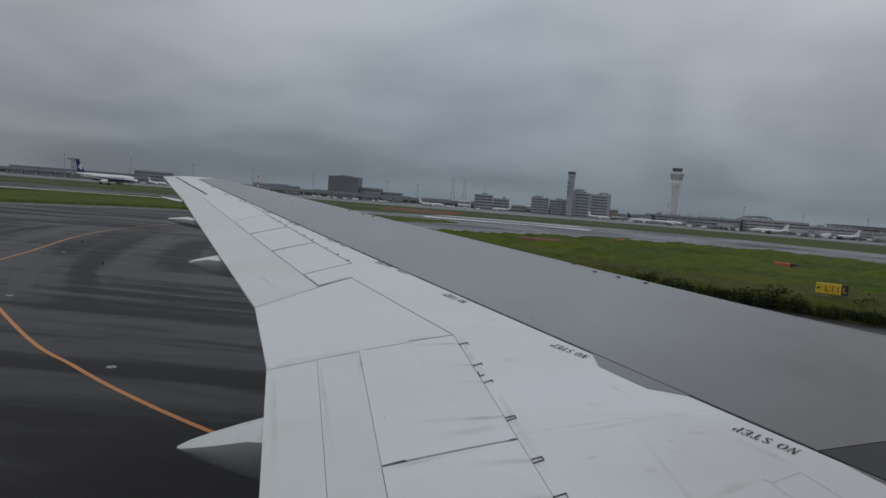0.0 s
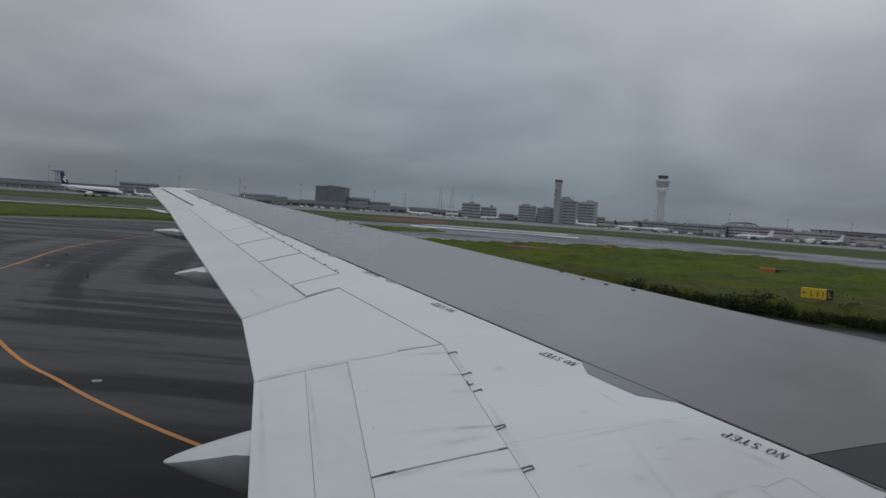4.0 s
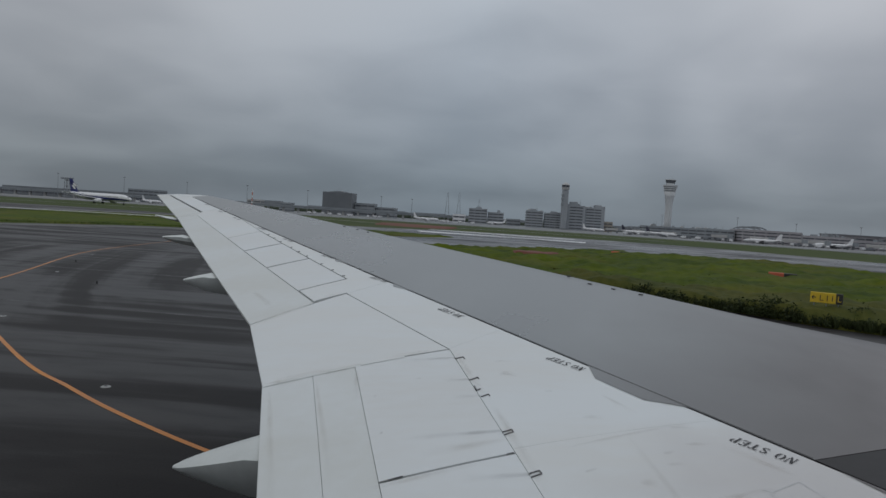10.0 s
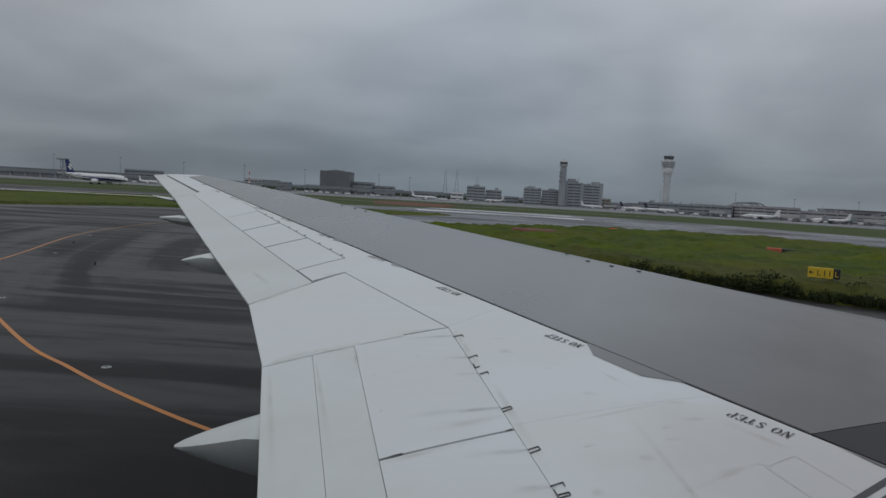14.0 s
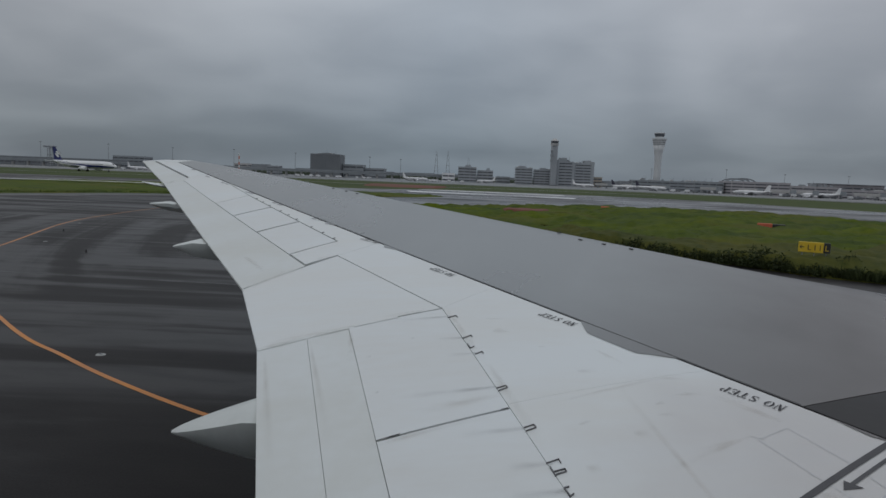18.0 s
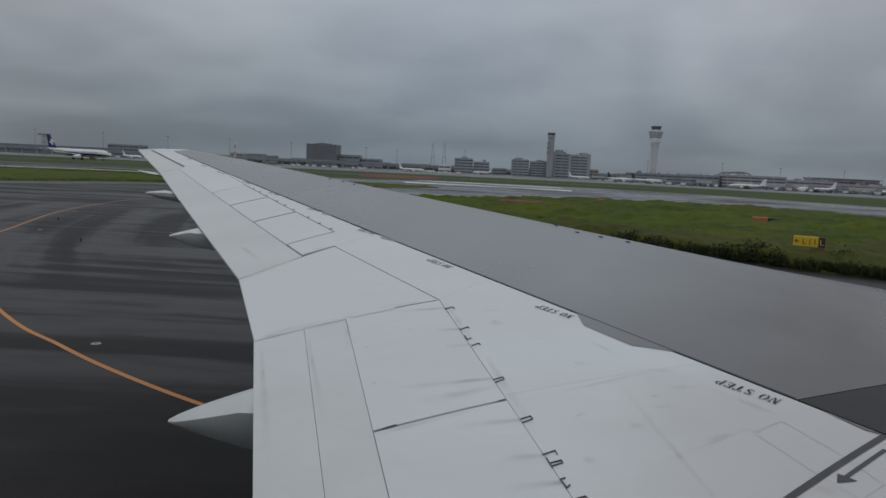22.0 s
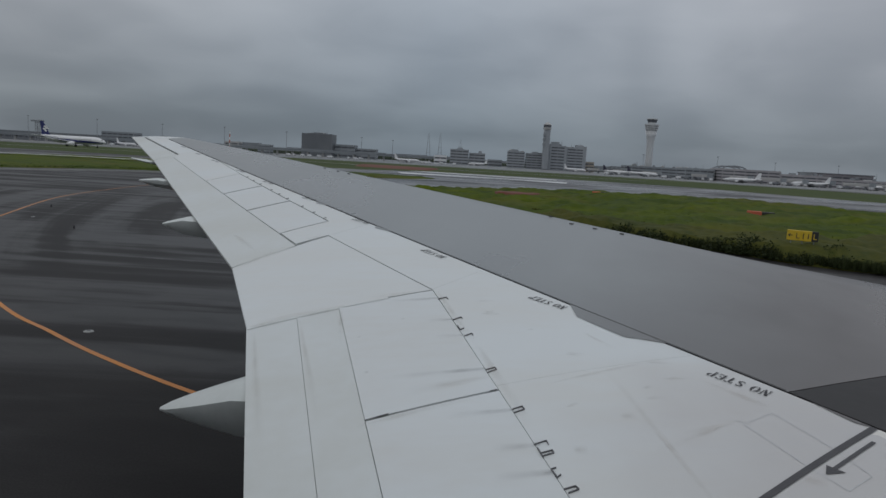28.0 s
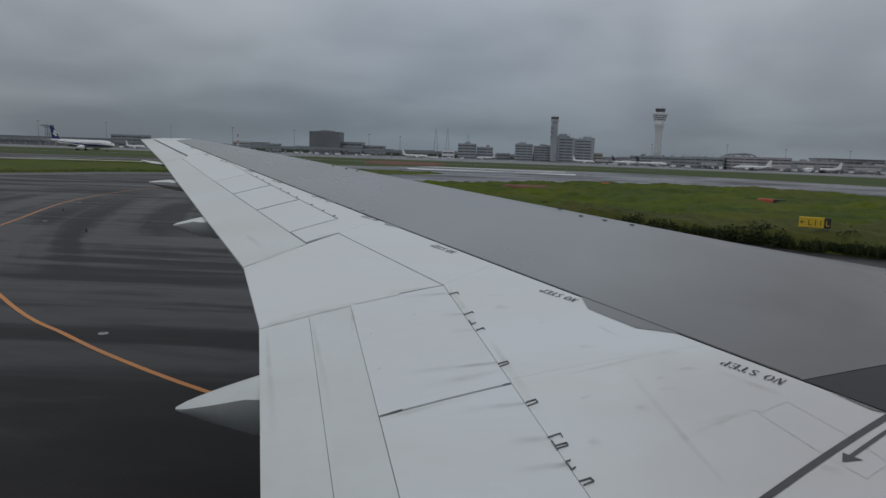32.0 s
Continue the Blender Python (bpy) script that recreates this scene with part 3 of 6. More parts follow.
for width, *pts in (
    (0.0075, (-0.324, 6.382), (-0.253, 6.436), (-0.234, 6.386)),
    (0.006, (-0.161, 5.851), (-0.094, 5.913), (-0.083, 5.880)),
    (0.0075, (-0.117, 5.719), (-0.091, 5.626), (-0.062, 5.658)),
    (0.006, (-0.050, 5.494), (0.0055, 5.543), (0.018, 5.510)),
    (0.0045, (0.122, 4.865), (0.188, 4.902), (0.199, 4.868), (0.134, 4.821)),
    (0.0045, (0.293, 4.290), (0.356, 4.323), (0.369, 4.286), (0.302, 4.245)),
    (0.0035, (0.401, 3.874), (0.476, 3.912), (0.485, 3.871)),
    (0.0055, (0.438, 3.786), (0.501, 3.811), (0.508, 3.785), (0.448, 3.758)),
    (0.009, (0.420, 3.834), (0.444, 3.746)),
    (0.006, (0.479, 3.629), (0.505, 3.639)),
    (0.0075, (0.479, 3.625), (0.504, 3.553), (0.524, 3.573)),
    (0.006, (0.530, 3.448), (0.591, 3.472), (0.605, 3.444), (0.549, 3.416)),
):
    clip([(x - 0.008, y - 0.003) for x, y in pts], width * 0.60)
for y in (9.9, 10.3, 10.75, 11.4, 11.8, 12.2, 12.8, 13.2, 13.6):
    clip([(x_front(y), y), (x_front(y) + 0.026, y + 0.018), (x_front(y) + 0.032, y + 0.003)], 0.005)


def flat_patch(name, pts, material, label, up=0.003):
    v = [on_wing(x, y, up) for x, y in pts]
    return mesh_part(name, v, [tuple(range(len(v)))], material, wing, label)


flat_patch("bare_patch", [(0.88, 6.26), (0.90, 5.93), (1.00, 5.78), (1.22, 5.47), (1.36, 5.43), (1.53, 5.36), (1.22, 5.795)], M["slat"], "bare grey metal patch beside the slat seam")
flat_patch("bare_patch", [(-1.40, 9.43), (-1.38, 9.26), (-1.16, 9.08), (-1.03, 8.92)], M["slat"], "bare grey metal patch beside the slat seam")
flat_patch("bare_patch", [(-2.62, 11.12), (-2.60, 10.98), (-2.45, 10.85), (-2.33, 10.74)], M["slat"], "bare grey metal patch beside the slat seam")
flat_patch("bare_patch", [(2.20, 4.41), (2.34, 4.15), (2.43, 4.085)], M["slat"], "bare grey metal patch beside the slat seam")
for a, b in (((1.68, 4.10), (1.89, 4.24)), ((1.89, 4.24), (2.06, 3.83)), ((1.66, 4.09), (1.82, 3.68)), ((1.63, 4.13), (1.70, 4.09)), ((2.06, 3.83), (2.13, 3.555)), ((2.13, 3.555), (1.944, 3.417)), ((1.80, 3.72), (1.944, 3.417))):
    strip("panel_line", between(a, b, 4), 0.004, M["smudge"], wing, "fine access panel outline", 0.003)
gap_dir = (Vector(LO2) - Vector(LO1)).normalized()
for outline in (((0.004, -0.004), (0.06, -0.008), (0.150, -0.009), (0.158, 0.010), (0.10, 0.009), (0.05, 0.003), (0.002, 0.003)), ((0.845, -0.005), (0.905, -0.008), (0.905, 0.007), (0.86, 0.005))):
    flat_patch("gap_end", [(LO1[0] + gap_dir.x * u - gap_dir.y * v, LO1[1] + gap_dir.y * u + gap_dir.x * v) for u, v in outline], M["gap"], "dark open end of the gap between two spoilers", 0.0055)


def slat_stud(x, y):
    bm = bmesh.new()
    add_box(bm, -0.028, 0.028, -0.018, 0.018, -0.005, 0.010, 0.003, Matrix.Translation(on_wing(x, y, 0.0)) @ Matrix.Rotation(-0.8, 4, "Z"))
    part("vent", bm, M["gap"], wing, "small dark vent on the slat")


for x, y in ((1.09, 10.43), (1.34, 9.94), (1.63, 9.67), (1.95, 9.40), (-3.34, 14.82), (-2.97, 14.42), (-2.68, 14.10)):
    slat_stud(x, y)

# sealed stretches of the flap and aileron joints
def joint_cover(a, b, s0, s1, inner, outer, up, material):
    """Painted sealant over part of a joint, from inner to outer metres across it; up: its height at the inner edge."""
    a, b = Vector(a), Vector(b)
    d = b - a
    n = Vector((-d.y, d.x)).normalized()
    verts = []
    for k in range(5):
        q = a + d * (s0 + (s1 - s0) * k / 4)
        for off, h in ((inner, up), (outer, 0.0016)):
            p = q + n * off
            verts.append(on_wing(p.x, p.y, h))
    mesh_part("sealed_joint", verts, [(2 * k, 2 * k + 2, 2 * k + 3, 2 * k + 1) for k in range(4)], material, wing, "painted sealant over a joint")


for s0, s1, up in ((0.0, 0.07, -0.0062), (0.27, 0.31, -0.0038), (0.50, 0.74, 0.0028)):
    joint_cover(TE2, HINGE, s0, s1, -0.055, 0.010, up, M["white_skin"])
for s0, s1, up in ((0.07, 0.27, -0.0062), (0.31, 0.50, -0.0038)):
    joint_cover(TE2, HINGE, s0, s1, -0.055, -0.002, up, M["flap"])
flat_patch("sealed_joint", [(KINK[0] + 0.005, KINK[1] - 0.012), (-2.262, 8.435), (-2.258, 8.53), (KINK[0] - 0.006, KINK[1] + 0.014)], M["flap"], "painted sealant over a joint", 0.0032)
# lighter, warmer white than the skin outside the border
flat_patch("walkway_patch", [(0.985, 2.90), (2.44, 4.068), (3.1, 3.2), (3.6, 1.2), (1.05, 1.2)], M["walkway_white"], "warm white patch inside the walkway border", 0.0022)

# grime: smears behind the hinge clips and faint brown stains
def grime(name, tint, strength, rise=40.0):
    m = bpy.data.materials.new(name)
    m.use_nodes = True
    nt, ns = m.node_tree, m.node_tree.nodes
    b = ns["Principled BSDF"]
    b.inputs["Base Color"].default_value = (*tint, 1)
    b.inputs["Roughness"].default_value = 0.5
    uv = ns.new("ShaderNodeTexCoord")
    sep = ns.new("ShaderNodeSeparateXYZ")
    nt.links.new(uv.outputs["UV"], sep.inputs[0])
    geo = ns.new("ShaderNodeNewGeometry")
    tex = ns.new("ShaderNodeTexNoise")
    tex.inputs["Scale"].default_value, tex.inputs["Detail"].default_value = 7.0, 2.0
    nt.links.new(geo.outputs["Position"], tex.inputs["Vector"])
    ramp = ns.new("ShaderNodeMapRange")
    ramp.inputs["From Min"].default_value, ramp.inputs["From Max"].default_value = 0.15, 0.75
    nt.links.new(tex.outputs["Fac"], ramp.inputs["Value"])

    def op(kind, a, c):
        n = ns.new("ShaderNodeMath")
        n.operation = kind
        for k, v in enumerate((a, c)):
            if isinstance(v, float):
                n.inputs[k].default_value = v
            else:
                nt.links.new(v, n.inputs[k])
        return n.outputs[0]

    fade = op("MULTIPLY", op("POWER", op("SUBTRACT", 1.0, sep.outputs[0]), 1.3), op("SUBTRACT", 1.0, op("ABSOLUTE", op("SUBTRACT", op("MULTIPLY", sep.outputs[1], 2.0), 1.0), 0.0)))
    fade = op("MULTIPLY", fade, op("MINIMUM", op("MULTIPLY", sep.outputs[0], rise), 1.0))
    nt.links.new(op("MULTIPLY", op("MULTIPLY", fade, ramp.outputs[0]), strength), b.inputs["Alpha"])
    return m


M["smear"] = grime("grey_grime_smear", (0.20, 0.20, 0.205), 0.46)
M["stain"] = grime("brown_stain", (0.44, 0.37, 0.28), 0.36, 3.0)


def smear(x, y, dx, dy, width, material, label):
    """A soft grimy band from (x, y) that fades out along (dx, dy)."""
    n, verts, uvs, faces = 8, [], [], []
    d = Vector((dx, dy))
    side = Vector((-dy, dx)).normalized()
    for i in range(n + 1):
        t = i / n
        for k in range(3):
            p = Vector((x, y)) + d * t + side * width * (k - 1) * (0.6 + 0.8 * t)
            verts.append(on_wing(p.x, p.y, 0.0072))
            uvs.append((t, k / 2))
    for i in range(n):
        for k in range(2):
            a = i * 3 + k
            faces.append((a, a + 1, a + 4, a + 3))
    ob = mesh_part("grime", verts, faces, material, wing, label)
    layer = ob.data.uv_layers.new(name="UVMap")
    for loop in ob.data.loops:
        layer.data[loop.index].uv = uvs[loop.vertex_index]


for x, y, l in ((-0.30, 6.41, 0.55), (-0.16, 5.86, 0.25), (-0.05, 5.51, 0.25), (0.12, 4.88, 0.75), (0.30, 4.28, 0.45), (0.43, 3.87, 0.3), (0.49, 3.60, 0.35)):
    smear(x, y, -l, -0.12 * l, 0.045, M["smear"], "dark grease smear behind a hinge clip")
rg = random.Random(8)
for k in range(18):
    y = rg.uniform(3.0, 6.4)
    x = rg.uniform(x_hinge(y) + 0.15, x_seam(y) - 0.15)
    smear(x, y, rg.uniform(0.05, 0.22), rg.uniform(-0.04, 0.06), rg.uniform(0.02, 0.06), M["stain"], "faint brown stain on white paint")
for a, b in (((1.25, 3.3), (0.95, 4.95)), ((1.60, 4.1), (1.05, 3.75)), ((0.55, 4.62), (1.60, 5.12)), ((0.9, 5.55), (1.1, 5.2))):
    smear(a[0], a[1], b[0] - a[0], b[1] - a[1], 0.03, M["stain"], "faint brown seam stain")
for a, b, w in (((-2.70, 7.72), (-2.35, 8.45), 0.06), ((-1.95, 6.02), (-1.30, 6.28), 0.05), ((-0.55, 6.62), (-1.0, 6.45), 0.05), ((-2.2, 8.75), (-1.95, 8.92), 0.06)):
    smear(a[0], a[1], b[0] - a[0], b[1] - a[1], w, M["stain"], "faint brown stain along a joint")
for a, b, w in (((-1.62, 6.12), (-1.22, 6.20), 0.06), ((-2.0, 5.93), (-1.64, 6.06), 0.06), ((-1.22, 6.2), (-1.05, 5.4), 0.035), ((-1.9, 5.8), (-1.2, 3.8), 0.035), ((-1.55, 6.0), (-0.95, 4.2), 0.03),
                ((-0.36, 6.62), (0.02, 5.3), 0.04), ((0.05, 5.3), (0.42, 3.9), 0.045), ((-0.70, 4.16), (0.1, 4.50), 0.05), ((0.15, 4.75), (-0.5, 4.55), 0.07), ((-3.3, 9.2), (-2.7, 8.3), 0.05),
                ((1.7, 4.15), (1.15, 3.9), 0.03), ((1.9, 4.3), (1.55, 4.75), 0.05)):
    smear(a[0], a[1], b[0] - a[0], b[1] - a[1], w, M["stain"], "faint brown stain along a joint")
for x, y in ((-0.92, 5.55), (-0.75, 4.9), (-0.60, 5.9)):
    smear(x, y, -0.03, 0.0, 0.03, M["smear"], "small dark spot")

# landing gear that carries it
for x, y in ((0.75, 2.3), (0.75, -7.0), (17.0, -2.36)):
    bm = bmesh.new()
    add_cone(bm, 0.16, 0.16, 0.55, 3.3, (x, y), 16)
    gear = part("landing_gear", bm, M["belly"], airliner, "grey landing gear leg")
    for dx in ((-0.7, 0.7) if x < 5 else (0.0,)):
        for dy in (-0.45, 0.45):
            bm = bmesh.new()
            add_cone(bm, 0.55, 0.55, -0.2, 0.2, (0, 0), 28, Matrix.Translation((x + dx, y + dy, 0.55)) @ Matrix.Rotation(radians(90), 4, "X"))
            part("wheel", bm, M["black"], gear, "black rubber tyre")

# ---- ground, grass and markings ----
BEND = (80.0, 96.0)


def wet_asphalt():
    m = bpy.data.materials.new("wet_asphalt")
    m.use_nodes = True
    nt, ns = m.node_tree, m.node_tree.nodes
    b = ns["Principled BSDF"]
    geo = ns.new("ShaderNodeNewGeometry")

    def noise_at(scale, detail, stretch=(1, 1, 1), distort=0.0, turn=0.0):
        mp = ns.new("ShaderNodeMapping")
        mp.inputs["Scale"].default_value, mp.inputs["Rotation"].default_value = stretch, (0, 0, turn)
        nt.links.new(geo.outputs["Position"], mp.inputs[0])
        n = ns.new("ShaderNodeTexNoise")
        n.inputs["Scale"].default_value, n.inputs["Detail"].default_value = scale, detail
        n.inputs["Distortion"].default_value = distort
        nt.links.new(mp.outputs[0], n.inputs["Vector"])
        return n.outputs["Fac"]

    def ramp(fac, p0, c0, p1, c1):
        r = ns.new("ShaderNodeValToRGB")
        r.color_ramp.elements[0].position, r.color_ramp.elements[0].color = p0, (*c0, 1)
        r.color_ramp.elements[1].position, r.color_ramp.elements[1].color = p1, (*c1, 1)
        nt.links.new(fac, r.inputs[0])
        return r.outputs[0]

    def mix(kind, fac, a, c):
        x = ns.new("ShaderNodeMix")
        x.data_type, x.blend_type = "RGBA", kind
        x.inputs[0].default_value = fac
        nt.links.new(a, x.inputs[6])
        nt.links.new(c, x.inputs[7])
        return x.outputs[2]

    def calc(op, a, c=0.0, e=0.0):
        n = ns.new("ShaderNodeMath")
        n.operation = op
        for k, v in enumerate((a, c, e)):
            if isinstance(v, (int, float)):
                n.inputs[k].default_value = v
            else:
                nt.links.new(v, n.inputs[k])
        return n.outputs[0]

    def span(v, lo, hi, to_lo=0.0, to_hi=1.0):
        n = ns.new("ShaderNodeMapRange")
        n.interpolation_type = "SMOOTHSTEP"
        nt.links.new(v, n.inputs["Value"])
        for key, x in (("From Min", lo), ("From Max", hi), ("To Min", to_lo), ("To Max", to_hi)):
            n.inputs[key].default_value = x
        return n.outputs[0]

    def blend(fac, a, c):
        return calc("ADD", calc("MULTIPLY", c, fac), calc("MULTIPLY", a, calc("SUBTRACT", 1.0, fac)))

    # tracks of water that follow the bend of the guide line
    sep = ns.new("ShaderNodeSeparateXYZ")
    nt.links.new(geo.outputs["Position"], sep.inputs[0])
    dx, dy = calc("SUBTRACT", sep.outputs[0], BEND[0]), calc("SUBTRACT", sep.outputs[1], BEND[1])
    radius = calc("SQRT", calc("ADD", calc("MULTIPLY", dx, dx), calc("MULTIPLY", dy, dy)))
    bend = ns.new("ShaderNodeCombineXYZ")
    nt.links.new(calc("MULTIPLY", radius, 0.24), bend.inputs[0])
    nt.links.new(calc("MULTIPLY", calc("ARCTAN2", dy, dx), 2.2), bend.inputs[1])
    tracks = ns.new("ShaderNodeTexNoise")
    tracks.inputs["Scale"].default_value, tracks.inputs["Detail"].default_value, tracks.inputs["Distortion"].default_value = 1.0, 5.0, 0.7
    nt.links.new(bend.outputs[0], tracks.inputs["Vector"])
    # streaks of water along the taxiway
    lanes = noise_at(1.0, 6.0, (0.035, 0.26, 1), 0.9, 0.06)
    threads = noise_at(1.0, 5.0, (0.05, 0.9, 1), 0.5, 0.03)
    patch = noise_at(0.045, 5.0, (0.7, 1.2, 1), 0.8, 0.2)
    grit = noise_at(30.0, 3.0)
    mottle = noise_at(0.8, 6.0, (0.5, 1.2, 1), 0.6, 0.2)
    turning = calc("MULTIPLY", span(sep.outputs[0], -14.0, -26.0), span(sep.outputs[1], 78.0, 60.0))
    flow = blend(turning, lanes, tracks.outputs["Fac"])
    flow = calc("ADD", calc("MULTIPLY", flow, 0.74), calc("ADD", calc("MULTIPLY", threads, 0.14), calc("MULTIPLY", patch, 0.12)))
    film = span(flow, 0.415, 0.575)
    shine = calc("MULTIPLY", film, span(mottle, 0.30, 0.62, 0.75, 1.0))
    colour = ramp(film, 0.0, (0.0235, 0.0222, 0.0222), 1.0, (0.0290, 0.0278, 0.0280))
    colour = mix("MULTIPLY", 1.0, colour, ramp(grit, 0.3, (0.75, 0.75, 0.75), 0.7, (1.2, 1.2, 1.2)))
    colour = mix("MULTIPLY", 1.0, colour, ramp(mottle, 0.36, (0.87, 0.87, 0.88), 0.64, (1.13, 1.13, 1.12)))
    colour = mix("MULTIPLY", 1.0, colour, ramp(patch, 0.36, (0.88, 0.88, 0.89), 0.64, (1.13, 1.12, 1.11)))
    nt.links.new(colour, b.inputs["Base Color"])
    nt.links.new(span(shine, 0.0, 1.0, 0.53, 0.36), b.inputs["Roughness"])
    b.inputs["IOR"].default_value = 1.33
    nt.links.new(span(shine, 0.0, 1.0, 0.143, 0.186), b.inputs["Specular IOR Level"])
    bp = ns.new("ShaderNodeBump")
    bp.inputs["Strength"].default_value, bp.inputs["Distance"].default_value = 0.12, 0.02
    nt.links.new(noise_at(12.0, 4.0), bp.inputs["Height"])
    nt.links.new(bp.outputs[0], b.inputs["Normal"])
    return m


M["asphalt"] = wet_asphalt()

M["joint"] = shade("joint_sealant", (0.012, 0.012, 0.013), (0.022, 0.022, 0.023), 1.0, (0.3, 0.6))
M["apron"] = shade("wet_concrete", (0.075, 0.078, 0.081), (0.135, 0.138, 0.141), 0.05, (0.25, 0.6), stretch=(1, 0.3, 1))
M["shoulder"] = shade("worn_shoulder_asphalt", (0.075, 0.075, 0.078), (0.12, 0.12, 0.123), 0.3, (0.4, 0.7), fine=0.4)
M["grass"] = shade("wet_grass", (0.030, 0.054, 0.004), (0.096, 0.124, 0.007), 0.12, (0.75, 0.95), bump=0.5, bump_scale=5.0, fine=0.42, soft=(0.36, 0.64), stretch=(0.6, 1.2, 1))
M["deep_grass"] = shade("deep_green_grass", (0.036, 0.068, 0.011), (0.075, 0.112, 0.020), 0.3, (0.75, 0.95))


def add_patches(m, tint, scale, low, high):
    """Broad patches of one tint: another growth, or mound shade put into the colour."""
    nt, ns = m.node_tree, m.node_tree.nodes
    b = ns["Principled BSDF"]
    old = b.inputs["Base Color"].links[0].from_socket
    geo, tex, rng, mix = ns.new("ShaderNodeNewGeometry"), ns.new("ShaderNodeTexNoise"), ns.new("ShaderNodeMapRange"), ns.new("ShaderNodeMix")
    nt.links.new(geo.outputs["Position"], tex.inputs["Vector"])
    tex.inputs["Scale"].default_value, tex.inputs["Detail"].default_value, tex.inputs["Distortion"].default_value = scale, 4.0, 0.8
    nt.links.new(tex.outputs["Fac"], rng.inputs["Value"])
    rng.inputs["From Min"].default_value, rng.inputs["From Max"].default_value, rng.inputs["To Max"].default_value = low, high, 0.85
    mix.data_type = "RGBA"
    nt.links.new(rng.outputs[0], mix.inputs[0])
    nt.links.new(old, mix.inputs[6])
    mix.inputs[7].default_value = (*tint, 1)
    nt.links.new(mix.outputs[2], b.inputs["Base Color"])


add_patches(M["grass"], (0.094, 0.094, 0.014), 0.055, 0.52, 0.66)
# darker patches: tall clumps, with the shade of mounds and hollows painted in
add_patches(M["grass"], (0.024, 0.046, 0.005), 0.11, 0.56, 0.72)
M["dry_grass"] = shade("yellowed_grass", (0.044, 0.056, 0.011), (0.088, 0.088, 0.020), 0.12, (0.8, 0.95), bump=0.9, bump_scale=3.0, fine=0.5, soft=(0.38, 0.62))
M["far_grass"] = shade("far_grass", (0.044, 0.068, 0.020), (0.084, 0.104, 0.036), 0.02, (0.8, 0.95), fine=0.4)
M["bush"] = shade("bush_leaves", (0.020, 0.028, 0.011), (0.046, 0.060, 0.022), 0.9, (0.6, 0.8), fine=0.5)
M["yellow"] = shade("orange_yellow_line_paint", (0.46, 0.155, 0.022), (0.62, 0.25, 0.045), 0.8, (0.35, 0.6), fine=0.5)
# near-white base colour stands for sky mirrored in wet concrete
M["mirrored_white"] = shade("white_painted_reflection", (0.66, 0.67, 0.67), (0.80, 0.80, 0.79), 0.3, (0.3, 0.5), fine=0.4)
M["red_earth"] = shade("red_painted_ground", (0.115, 0.032, 0.018), (0.17, 0.052, 0.030), 0.3, (0.7, 0.9), fine=0.5)
M["concrete"] = shade("pale_concrete", (0.42, 0.42, 0.42), (0.52, 0.52, 0.51), 0.05, (0.6, 0.8), fine=0.4)
# distance haze is put into this grey: paler and bluer
M["grey_wall"] = shade("hazed_grey_facade", (0.255, 0.28, 0.30), (0.325, 0.35, 0.37), 0.04, (0.5, 0.7), fine=0.4)
M["tower_white"] = shade("white_tower_concrete", (0.56, 0.58, 0.59), (0.66, 0.68, 0.69), 0.06, (0.55, 0.75), fine=0.4)
M["office_band"] = shade("pale_grey_spandrel", (0.31, 0.335, 0.36), (0.38, 0.405, 0.43), 0.05, (0.5, 0.7), fine=0.4)
M["dark_wall"] = shade("dark_grey_facade", (0.17, 0.185, 0.20), (0.22, 0.235, 0.25), 0.04, (0.4, 0.6), fine=0.4)
M["tan_wall"] = shade("tan_facade", (0.30, 0.27, 0.23), (0.38, 0.35, 0.30), 0.04, (0.6, 0.8))
M["terminal_wall"] = shade("terminal_facade", (0.365, 0.35, 0.365), (0.445, 0.428, 0.442), 0.04, (0.5, 0.7), fine=0.4)
# pale and dark tones painted for sky sheen on the wet surface
M["taxiway"] = shade("wet_taxiway_painted_sheen", (0.03, 0.031, 0.033), (0.20, 0.203, 0.212), 0.05, (0.2, 0.6), fine=0.38, stretch=(0.45, 1.0, 1), soft=(0.42, 0.58), rough_scale=0.07)
# dark glazing, its colour lightened for distance haze
M["window"] = shade("hazed_dark_window_band", (0.105, 0.115, 0.13), (0.15, 0.16, 0.175), 0.2, (0.15, 0.3))
M["cabin_windows"] = shade("cabin_window_row", (0.30, 0.31, 0.33), (0.40, 0.41, 0.43), 2.0, (0.3, 0.5))
M["hull"] = shade("airliner_white_paint", (0.74, 0.75, 0.76), (0.80, 0.81, 0.82), 0.3, (0.3, 0.4))
M["blue"] = shade("deep_blue_paint", (0.02, 0.028, 0.13), (0.03, 0.04, 0.17), 0.3, (0.3, 0.4))
M["navy"] = shade("dark_tail_paint", (0.03, 0.03, 0.05), (0.05, 0.05, 0.08), 0.3, (0.3, 0.4))
M["wing_grey"] = shade("airliner_grey_paint", (0.42, 0.43, 0.45), (0.52, 0.53, 0.55), 0.3, (0.35, 0.5))
M["signal_red"] = shade("signal_red_paint", (0.50, 0.10, 0.05), (0.60, 0.15, 0.08), 0.8, (0.5, 0.7))
M["sign_yellow"] = shade("sign_yellow", (0.62, 0.42, 0.02), (0.72, 0.50, 0.04), 2.0, (0.4, 0.6))
M["netting"] = shade("green_netting", (0.03, 0.14, 0.08), (0.06, 0.22, 0.13), 1.5, (0.6, 0.8), fine=0.6)
# mast metal, its colour lightened for distance haze
M["mast"] = shade("hazed_galvanised_mast", (0.24, 0.255, 0.27), (0.32, 0.335, 0.35), 0.5, (0.4, 0.6), metal=0.3)
